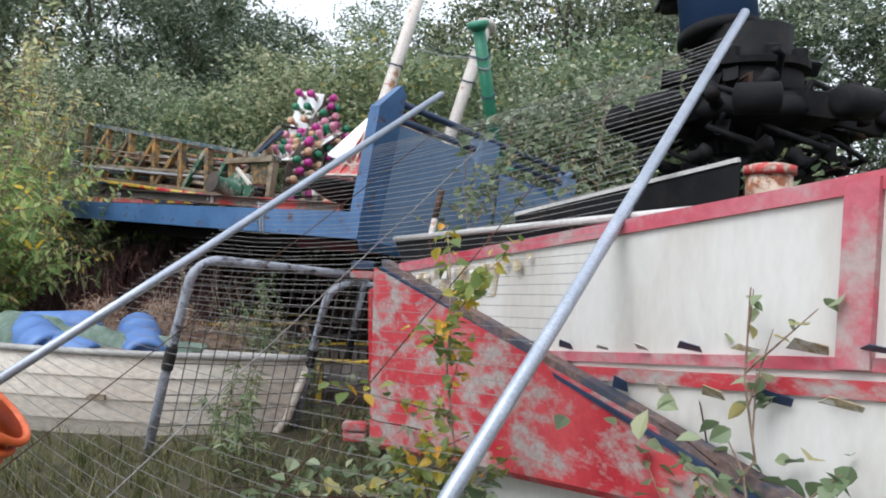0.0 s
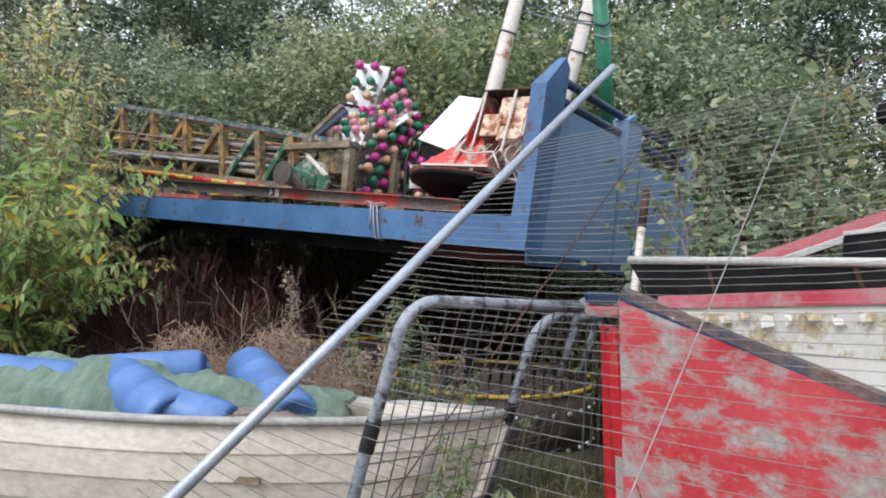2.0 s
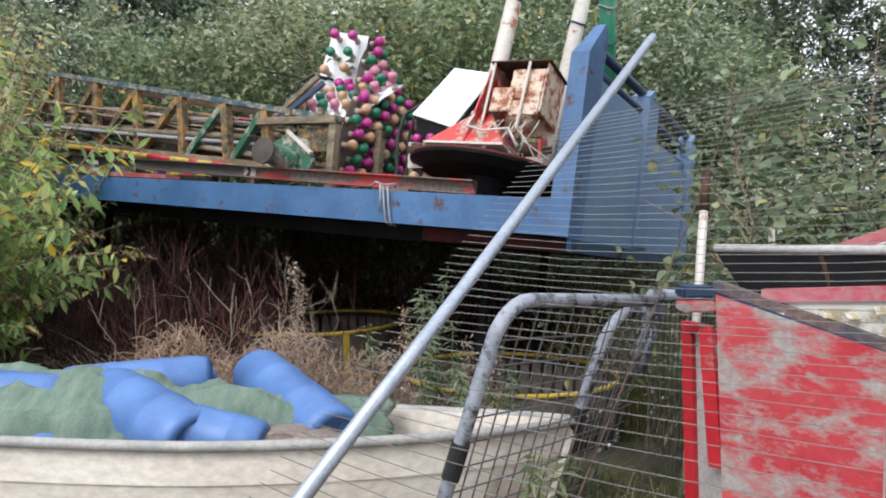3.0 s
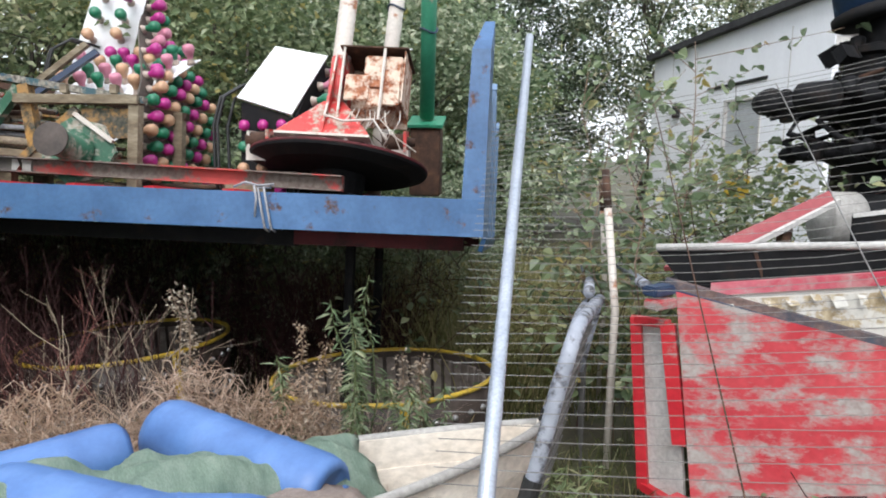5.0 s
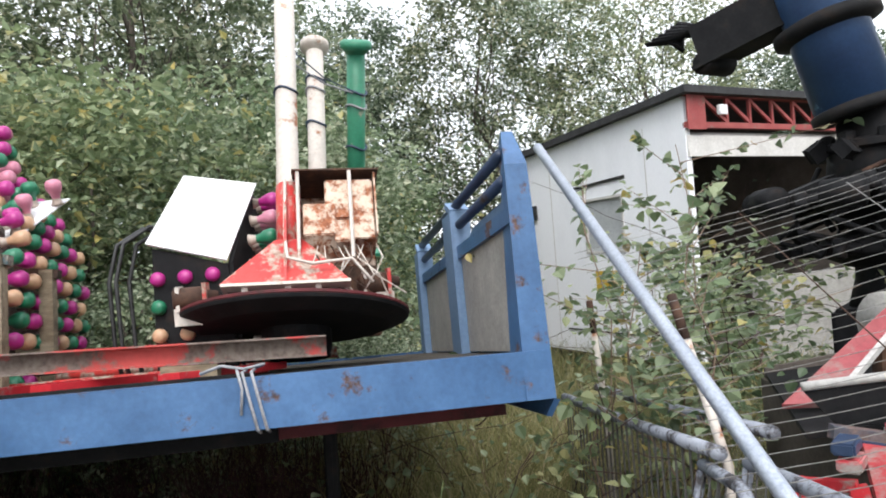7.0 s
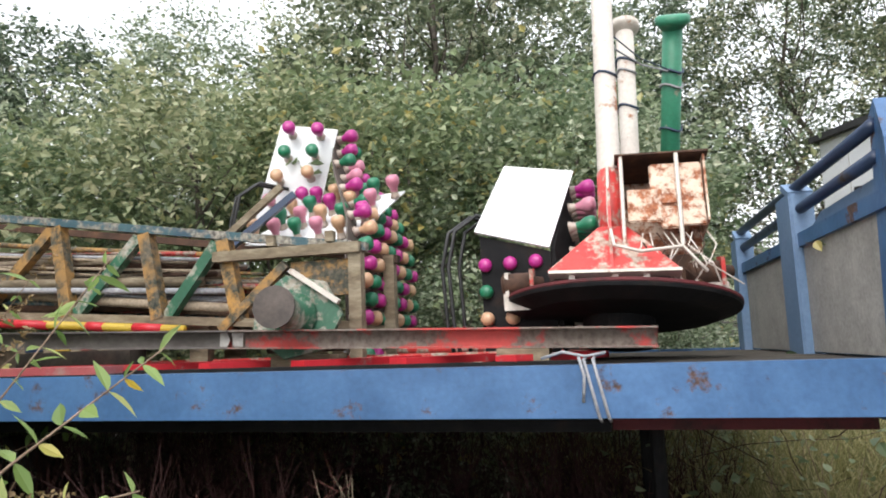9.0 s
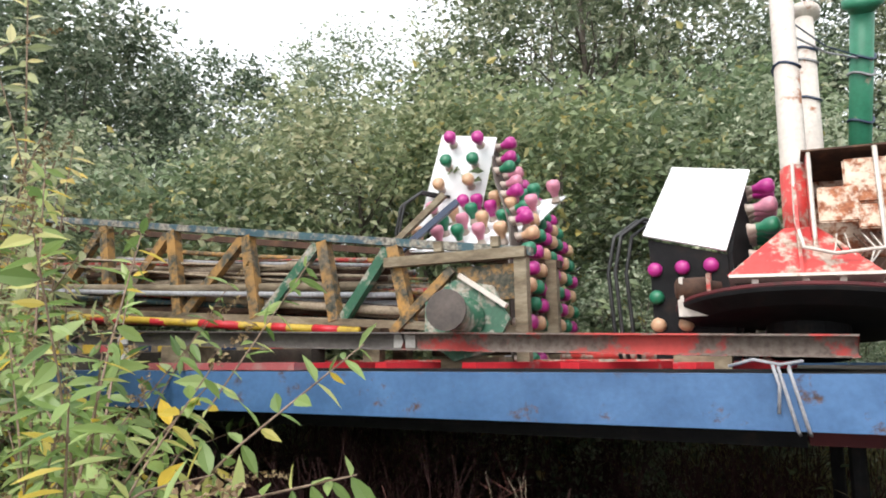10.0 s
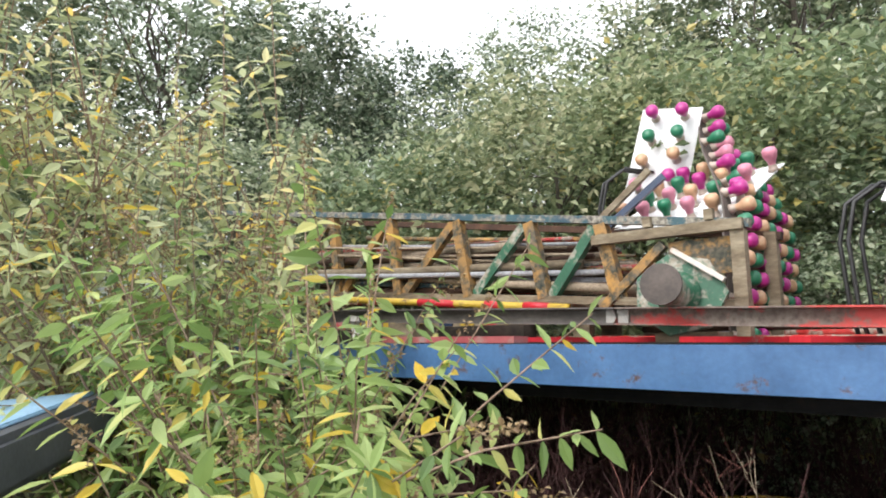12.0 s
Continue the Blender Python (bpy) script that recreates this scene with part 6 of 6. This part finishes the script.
def plant_trees():
    rng = random.Random(21)
    kinds = [
        build_tree("tree", 1, 7.2, 1.9, 230, 84, 0.105, LEAF_WOOD, "broadleaf tree with dense grey-green foliage", "tree", 0.12, 0.33),
        build_tree("tree", 2, 8.0, 2.1, 240, 84, 0.10, LEAF_LIGHT, "sallow tree with pale grey-green leaves", "tree", 0.10, 0.34),
        build_tree("tree", 3, 6.2, 1.8, 220, 84, 0.11, LEAF_WOOD, "dark broadleaf tree with crowded leaves", "tree", 0.08, 0.33),
        build_tree("shrub", 4, 3.2, 1.5, 180, 84, 0.085, LEAF_GREEN, "dense green shrub behind the trailer", "shrub", 0.04, 0.28, 0.2),
        build_tree("shrub", 5, 3.6, 1.6, 180, 84, 0.08, LEAF_LIGHT, "pale olive shrub behind the trailer", "shrub", 0.04, 0.28, 0.2),
    ]
    groups = ["trees round the yard", "trees round the yard", "trees round the yard", "shrubs behind the trailer", "shrubs behind the trailer"]
    used = set()
    def put(k, x, y, s, turn):
        m = pose(x, y, ground_z(x, y) - 0.05, 0, 0, turn)
        if k in used:
            ob = copy_thing(kinds[k], m)
        else:
            used.add(k)
            ob = kinds[k]
            ob.matrix_world = m
        ob.scale = (s, s, s)
        tagged(ob, group=groups[k])
    # near shrubs behind the trailer and beside the shed
    # half-size ones just behind the deck are added to block light beneath it
    for i, (x, y, f) in enumerate(((-8.2, 9.8, 1.0), (-4.9, 10.2, 0.95), (-3.3, 9.8, 1.0), (-1.7, 9.5, 0.95), (-0.2, 9.0, 1.0), (1.2, 8.4, 1.0), (1.9, 9.6, 1.1), (-8.4, 8.0, 1.1), (3.0, 10.6, 1.1), (-7.4, 12.4, 1.1),
                                   (4.6, 12.0, 1.0), (-4.6, 8.9, 0.5), (8.4, 2.6, 0.7), (-2.4, 11.2, 1.1), (-0.4, 11.0, 1.1), (-0.1, 7.7, 0.5), (-1.3, 8.4, 0.52), (-2.6, 9.2, 0.5), (-4.0, 9.4, 0.55), (1.0, 6.9, 0.42), (-4.9, 9.4, 0.6))):
        put(3 + i % 2, x + rng.uniform(-0.2, 0.2), y + rng.uniform(-0.2, 0.2), f * rng.uniform(0.9, 1.05), rng.uniform(0, 360))
    # the wood behind, with a low gap towards the open sky
    for i, (x, y, f) in enumerate(((-9.4, 11.6, 1.0), (-7.2, 13.2, 1.0), (-5.2, 13.2, 0.95), (-3.4, 13.0, 0.72), (-1.5, 13.4, 0.66), (0.4, 12.6, 0.8), (2.2, 12.2, 1.0), (4.4, 14.0, 1.1), (6.8, 13.4, 1.0), (9.4, 11.6, 1.0), (11.0, 8.6, 0.9), (11.6, 5.4, 0.8), (11.4, 2.4, 0.75),
                                  (-10.6, 15.6, 1.1), (-6.8, 16.6, 1.1), (-4.6, 16.2, 0.9), (3.0, 15.6, 1.1), (6.0, 17.0, 1.1), (9.4, 15.6, 1.1), (12.6, 12.0, 1.05), (14.0, 7.4, 1.0), (-11.5, 9.0, 1.0))):
        put(i % 3, x + rng.uniform(-0.3, 0.3), y + rng.uniform(-0.3, 0.3), f * rng.uniform(0.93, 1.07), rng.uniform(0, 360))
    # behind the path
    for i, (x, y) in enumerate(((-6, -7), (2, -8.5), (9, -4))):
        put(i % 3, x, y, 1.0, rng.uniform(0, 360))


plant_trees()


def build_buddleia(seed, at, height, spread, stems, leaf, label, lean=(0, 0), spikes=True, every=0.045, leaves=LEAF_BUDD):
    """Arching stems with paired narrow leaves and faded flower spikes at the tips."""
    rng = np.random.default_rng(seed)
    t = thing("buddleia_bush", pose(at[0], at[1], ground_z(*at)), label, "bush", "buddleia bushes")
    bm = bmesh.new()
    pts, ways, spike_pts, spike_ways = [], [], [], []
    for k in range(stems):
        a = rng.uniform(0, 6.28)
        r = spread * rng.uniform(0.25, 1.0)
        h = height * rng.uniform(0.45, 1.0)
        root = np.array([0.25 * spread * math.cos(a) * rng.uniform(0, 1), 0.25 * spread * math.sin(a) * rng.uniform(0, 1), -0.05])
        tip = np.array([r * math.cos(a) + lean[0] * h, r * math.sin(a) + lean[1] * h, h])
        ctrl = (root + tip) / 2 + np.array([0, 0, h * 0.25])
        path = [tuple((1 - f) ** 2 * root + 2 * f * (1 - f) * ctrl + f * f * tip) for f in np.linspace(0, 1, 8)]
        tube(bm, path, 0.012, 0.003, 5, caps=False)
        P = np.array(path)
        side_branches = [(P, 0.25)]
        for _ in range(7):
            i = rng.integers(2, 7)
            d = rng.normal(size=3) * 0.25 + (P[i] - P[i - 1]) / np.linalg.norm(P[i] - P[i - 1]) * 0.35
            d[2] += 0.05
            q = np.array([P[i], P[i] + d * 0.6, P[i] + d * 1.15 + np.array([0, 0, -0.05])])
            tube(bm, [tuple(v) for v in q], 0.005, 0.002, 4, caps=False)
            side_branches.append((q, 0.0))
        for Q, start in side_branches:
            seg = np.linalg.norm(np.diff(Q, axis=0), axis=1)
            total = seg.sum()
            cum = np.concatenate([[0], np.cumsum(seg)])
            s = start * total
            while s < total:
                i = min(len(seg) - 1, np.searchsorted(cum, s, "right") - 1)
                p = Q[i] + (Q[i + 1] - Q[i]) * (s - cum[i]) / seg[i]
                d = (Q[i + 1] - Q[i]) / seg[i]
                o = np.cross(d, rng.normal(size=3))
                o /= np.linalg.norm(o) + 1e-9
                for sg in (1, -1):
                    pts.append(p)
                    ways.append(d * 0.35 + sg * o * 0.9 + np.array([0, 0, -0.35]))
                s += every * rng.uniform(0.7, 1.3)
            if spikes and rng.random() < 0.5:
                d = (Q[-1] - Q[-2]) / np.linalg.norm(Q[-1] - Q[-2])
                d = d + np.array([0, 0, -0.25])
                for f in np.linspace(0, 0.17, 46):
                    spike_pts.append(Q[-1] + d * f + rng.normal(size=3) * 0.010 * (1.15 - f / 0.17))
                    spike_ways.append(d * 0.5 + rng.normal(size=3) * 0.5)
    tagged(part("stem_mass", bm, STEM_BROWN, t, "", True), kind="stuff")
    leaf_cloud("leaves", pts, rng, leaf, leaf * 0.34, leaves, t, 0.15, "", np.array(ways) * 1.6, 0.2, True)
    if spike_pts:
        leaf_cloud("flower_spike_mass", spike_pts, rng, 0.016, 0.010, FLOWER_DRY, t, 0.0, "faded brown flower spikes", np.array(spike_ways))["kind"] = "stuff"
    return t


build_buddleia(31, (-4.15, 6.35), 1.75, 0.85, 44, 0.085, "low buddleia with green and yellow leaves beside the trailer", (0.12, -0.1), True, 0.062, LEAF_FRESH)
build_buddleia(32, (-4.5, 6.75), 3.4, 1.2, 34, 0.088, "tall buddleia with yellowing leaves and faded spikes", (0.0, -0.1), True, 0.062)
build_buddleia(33, (-5.5, 6.3), 3.8, 1.25, 30, 0.088, "tall buddleia with yellowing leaves and faded spikes", (0.05, -0.05), True, 0.066)
build_buddleia(34, (-3.5, 5.1), 1.15, 0.5, 24, 0.085, "young buddleia with fresh green leaves at the trailer", (0.1, -0.1), True, 0.05, LEAF_FRESH)


def build_stem_thicket(name, seed, n, x0, x1, y0, y1, height, material, label, forks=3, radius=0.004):
    rng = np.random.default_rng(seed)
    bm = bmesh.new()
    for k in range(n):
        x, y = rng.uniform(x0, x1), rng.uniform(y0, y1)
        z = ground_z(x, y) - 0.03
        h = height * rng.uniform(0.5, 1.1)
        tip = (x + rng.normal() * 0.16, y + rng.normal() * 0.16, z + h)
        path = branch_path(rng, (x, y, z), tip, 5, 0.12)
        tube(bm, path, radius, radius * 0.4, 4, caps=False)
        for _ in range(forks):
            i = rng.integers(2, 5)
            p = np.array(path[i])
            q = p + np.array([rng.normal() * 0.1, rng.normal() * 0.1, rng.uniform(0.05, 0.25)])
            tube(bm, [tuple(p), tuple((p + q) / 2 + rng.normal(size=3) * 0.015), tuple(q)], radius * 0.6, radius * 0.3, 4, caps=False)
    ob = part(name, bm, material)
    return tagged(ob, label, "undergrowth", kind="stuff")


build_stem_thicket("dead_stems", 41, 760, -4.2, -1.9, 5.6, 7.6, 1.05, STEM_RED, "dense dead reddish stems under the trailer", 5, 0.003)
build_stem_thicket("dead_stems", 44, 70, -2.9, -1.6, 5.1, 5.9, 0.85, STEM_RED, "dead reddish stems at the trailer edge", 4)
# added thickets: dark stems hide the lit shrubs and deepen shade under the deck
build_stem_thicket("dead_stems", 45, 300, -0.9, 0.35, 5.8, 6.9, 0.95, STEM_RED, "dark stems added to deepen the shade behind the ride tubs", 5)
build_stem_thicket("dead_stems", 46, 620, -3.2, -0.4, 7.0, 8.2, 1.2, STEM_RED, "dark stems added to block light from behind the trailer", 5)
build_stem_thicket("dry_stems", 42, 9, -2.5, -1.7, 4.6, 5.1, 0.72, STEM_PALE, "bleached dry stems in front of the trailer", 4, 0.0035)
build_stem_thicket("red_twigs", 47, 16, -2.75, -2.0, 5.0, 5.5, 0.95, TWIG_RED, "bare reddish twigs before the trailer rail", 7, 0.0022)
build_stem_thicket("dry_stems", 43, 60, 0.2, 2.4, 4.6, 7.6, 0.9, STEM_BROWN, "dry brown stems beyond the trailer", 3, 0.0035)


def bare_shrub(seed, at, height):
    """A dead leafless shrub, forking twice, bleached grey."""
    rng = np.random.default_rng(seed)
    t = thing("bare_shrub", pose(at[0], at[1], ground_z(*at)), "leafless bleached shrub under the trailer rail", "shrub", "bare shrubs under the trailer")
    for _ in range(2):
        tip = np.array([rng.normal() * 0.12, rng.normal() * 0.12, height * rng.uniform(0.8, 1.0)])
        path = np.array(branch_path(rng, (rng.normal() * 0.03, rng.normal() * 0.03, 0), tip, 7, 0.1))
        stem = part("stem", tube(bmesh.new(), [tuple(p) for p in path], 0.004, 0.0015, 5, caps=False), STEM_PALE, t)
        bm = bmesh.new()
        for k in range(6):
            p = path[rng.integers(3, 7)]
            q = p + np.array([rng.normal() * 0.10, rng.normal() * 0.10, rng.uniform(0.04, 0.16)])
            tube(bm, branch_path(rng, p, q, 3, 0.12), 0.002, 0.001, 4, caps=False)
            r = q + np.array([rng.normal() * 0.05, rng.normal() * 0.05, rng.uniform(0.0, 0.07)])
            tube(bm, [tuple(p + (q - p) * 0.6), tuple(r)], 0.0018, 0.001, 3, caps=False)
        tagged(part("twig_mass", bm, TWIG_RED if rng.random() < 0.4 else STEM_PALE, stem), kind="stuff")


for i, (x, y, h) in enumerate(((-1.78, 5.62, 1.02), (-1.95, 5.5, 0.95), (-1.5, 5.45, 0.9), (-2.35, 5.75, 0.95))):
    bare_shrub(140 + i, (x, y), h)


def build_weed(seed, at, height, dry):
    rng = np.random.default_rng(seed)
    t = thing("weed", pose(at[0], at[1], ground_z(*at) - 0.02), "dried weed stalk with curled seed heads" if dry else "tall nettle-like weed with narrow drooping leaves", "weed", "weeds before the trailer")
    bm = bmesh.new()
    pts, ways = [], []
    for k in range(2 if dry else 3):
        tip = np.array([rng.normal() * 0.1, rng.normal() * 0.1, height * rng.uniform(0.75, 1.0)])
        path = np.array(branch_path(rng, (rng.normal() * 0.03, rng.normal() * 0.03, 0), tip, 6, 0.12))
        tube(bm, [tuple(p) for p in path], 0.005, 0.002, 5, caps=False)
        for f in np.arange(0.25 if not dry else 0.5, 1.0, 0.028 if not dry else 0.010):
            i = min(5, int(f * 6))
            p = path[i] + (path[i + 1] - path[i]) * (f * 6 - i)
            for _ in range(3):
                a = rng.uniform(0, 6.28)
                w = np.array([math.cos(a), math.sin(a), -0.35 if not dry else rng.normal() * 0.6])
                pts.append(p + w * (0.02 if dry else 0.005) * rng.uniform(0, 1.5))
                ways.append(w)
    part("stalk", bm, STEM_BROWN if dry else STEM_GREEN, t)
    leaf_cloud("seed_head_mass" if dry else "foliage", pts, rng, 0.022 if dry else 0.056, 0.011 if dry else 0.012, SEED_DRY if dry else LEAF_NETTLE, t, 0.1, "", np.array(ways) * 1.4)["kind"] = "stuff"


for i, (x, y, h, dry) in enumerate(((-1.02, 4.36, 1.02, False), (-1.12, 4.30, 0.75, False), (-0.95, 4.15, 0.55, False), (-0.8, 4.2, 0.5, False), (-1.3, 4.5, 0.6, False), (-1.62, 4.62, 1.0, True), (-1.2, 4.55, 0.8, True),
                                   (-0.75, 4.28, 0.62, True), (-1.35, 4.25, 0.55, True), (-0.98, 3.28, 0.45, False), (-0.75, 2.95, 0.4, False))):
    build_weed(60 + i, (x, y), h, dry)


def sapling(seed, at, z0, height, leaf, material, label, n=90, width=0.72, name="sapling", spread=0.16, branches=10):
    rng = np.random.default_rng(seed)
    t = thing(name, Matrix.Translation((at[0], at[1], z0)), label, "sapling")
    bm = bmesh.new()
    path = np.array(branch_path(rng, (0, 0, 0), (rng.normal() * 0.06, rng.normal() * 0.06, height), 6, 0.12))
    tube(bm, [tuple(p) for p in path], 0.006, 0.002, 6, caps=False)
    pts = []
    for k in range(branches):
        f = 1 + 4.9 * k / branches
        i = int(f)
        p = path[i] + (path[i + 1] - path[i]) * (f - i)
        q = p + np.array([rng.normal() * spread, rng.normal() * spread, rng.uniform(0.03, 0.16) * height])
        tube(bm, [tuple(p), tuple(q)], 0.003, 0.0012, 4, caps=False)
        for _ in range(n // branches):
            pts.append(p + (q - p) * rng.uniform(0.15, 1.1) + rng.normal(size=3) * 0.014)
    tagged(part("stem", bm, STEM_BROWN, t), kind="stuff")
    leaf_cloud("leaves", pts, rng, leaf, leaf * width, material, t, 0.35, ovate=True)


sapling(81, (0.02, 2.22), 0.3, 1.02, 0.042, LEAF_BIRCH, "slender birch sapling with leaves turning yellow", 380, 0.8, spread=0.15, branches=18)
sapling(82, (0.66, 1.80), 0.1, 1.20, 0.05, LEAF_GREEN, "young leafy sapling at the show panel", 60, 0.75, spread=0.07, branches=12)
sapling(83, (0.74, 1.62), 0.1, 0.85, 0.055, LEAF_GREEN, "young leafy sapling at the show panel", 120, 0.78, spread=0.12, branches=12)
sapling(84, (0.50, 4.62), 0.2, 1.95, 0.075, LEAF_GREEN, "sparse alder sapling before the white shed", 130, 0.8, spread=0.22, branches=14)
sapling(85, (0.88, 4.42), 0.3, 2.0, 0.062, LEAF_ALDER, "leafy alder sapling before the white shed", 320, 0.85, spread=0.24, branches=24)
sapling(87, (0.12, 4.02), 0.2, 1.75, 0.06, LEAF_GREEN, "leafy sapling rising before the blue headboard", 150, 0.85, spread=0.2, branches=14)
sapling(86, (0.34, 4.28), 0.3, 1.5, 0.055, LEAF_ALDER, "leafy alder sapling beside the blue headboard", 260, 0.85, spread=0.17, branches=18)


def bramble_bank():
    rng = np.random.default_rng(91)
    for k, (x, y, z, sx, sy, sz, n) in enumerate(((0.95, 4.25, 1.2, 0.4, 0.35, 0.25, 700), (0.3, 4.45, 0.8, 0.35, 0.35, 0.26, 170), (1.7, 4.5, 1.35, 0.5, 0.4, 0.3, 1200), (0.9, 1.9, 0.7, 0.28, 0.2, 0.28, 240), (-0.1, 2.7, 0.42, 0.4, 0.25, 0.12, 500), (1.3, 3.2, 1.62, 0.35, 0.3, 0.07, 110), (0.3, 5.4, 0.6, 0.5, 0.5, 0.4, 220))):
        t = thing("bramble", Matrix.Translation((x, y, z)), "tangled bramble with rounded green leaves", "bramble", "brambles among the scrap")
        bm = bmesh.new()
        pts = []
        for j in range(18):
            p = rng.normal(size=3) * np.array([sx, sy, sz]) * 0.6
            q = p + rng.normal(size=3) * np.array([sx, sy, sz]) * 0.9
            tube(bm, branch_path(rng, p, q, 4, 0.1), 0.003, 0.0015, 4, caps=False)
        tube(bm, [(0, 0, -z + ground_z(x, y)), (0.03, 0, -z * 0.5), (0, 0, 0)], 0.008, 0.004, 5, caps=False)
        tagged(part("cane_tangle", bm, STEM_RED, t), kind="stuff")
        pts = rng.normal(size=(n, 3)) * np.array([sx, sy, sz]) * 0.75
        leaf_cloud("leaves", pts, rng, 0.06, 0.044, LEAF_GREEN, t, 0.2, ovate=True)


bramble_bank()


def scatter(rng, n, x0, x1, y0, y1, keep=None):
    out = []
    while len(out) < n:
        x, y = rng.uniform(x0, x1), rng.uniform(y0, y1)
        if keep is None or keep(x, y):
            out.append((x, y, ground_z(x, y) - 0.01))
    return out


RG = np.random.default_rng(7)
tagged(blades("grass", scatter(RG, 16000, -7, 7, -3, 9, lambda x, y: not (-3.6 < x < 0.5 and 1.9 < y < 4.4)), RG, 0.22, 0.007, GRASS), "rough yellow-green grass", "grass", kind="stuff")
tagged(blades("grass", scatter(RG, 7000, 0.2, 6.5, 4.6, 9), RG, 0.5, 0.008, GRASS), "long rank grass before the shed", "grass", kind="stuff")
tagged(blades("grass", scatter(RG, 5200, 0.0, 2.4, 4.9, 7.6), RG, 0.72, 0.007, GRASS_TALL, None, 0.3), "tall seeding grass beyond the trailer end", "grass", kind="stuff")
tagged(blades("grass", scatter(RG, 4500, -3.4, 0.4, 2.3, 4.0, lambda x, y: not (-3.4 < x < -0.6 and 3.3 < y < 4.3)), RG, 0.13, 0.006, GRASS), "rough grass round the boat", "grass", kind="stuff")
tagged(blades("dry_grass", scatter(RG, 5200, -2.6, -1.5, 4.4, 4.9), RG, 0.27, 0.0028, GRASS_DRY, None, 0.95), "bleached dry grass tussocks behind the boat", "grass", kind="stuff")
def dry_mound(seed, at, size, n):
    """Tousled bleached stalks fallen over one another."""
    rng = np.random.default_rng(seed)
    t = thing("dry_grass_mound", pose(at[0], at[1], ground_z(*at)), "tousled heap of bleached dry stalks behind the boat", "grass")
    bm = bmesh.new()
    for _ in range(n):
        p = rng.normal(size=3) * np.array(size) * (0.5, 0.5, 0.0)
        z = size[2] * math.exp(-(p[0] / size[0]) ** 2 - (p[1] / size[1]) ** 2) * rng.uniform(0.55, 1.1)
        a, ln = rng.uniform(0, 6.283), rng.uniform(0.05, 0.13)
        d = np.array([math.cos(a), math.sin(a), 0.0]) * ln
        lift = rng.uniform(0.0, 0.07)
        tube(bm, [(p[0], p[1], z), (p[0] + d[0] * 0.5, p[1] + d[1] * 0.5, z + lift), (p[0] + d[0], p[1] + d[1], z + lift * rng.uniform(-0.6, 0.9))], 0.0022, 0.001, 3, caps=False)
    tagged(part("stalk_heap", bm, GRASS_DRY, t), kind="stuff")


for i, (x, y, sx, sy, sz, n) in enumerate(((-1.72, 4.42, 0.34, 0.2, 0.50, 1000), (-2.2, 4.50, 0.34, 0.2, 0.46, 900), (-1.35, 4.48, 0.25, 0.2, 0.40, 600))):
    dry_mound(120 + i, (x, y), (sx, sy, sz), n)
tagged(blades("dry_grass", scatter(RG, 700, -1.5, -0.9, 4.15, 4.5), RG, 0.25, 0.004, GRASS_DRY, None, 0.6), "bleached dry grass tussocks behind the boat", "grass", kind="stuff")
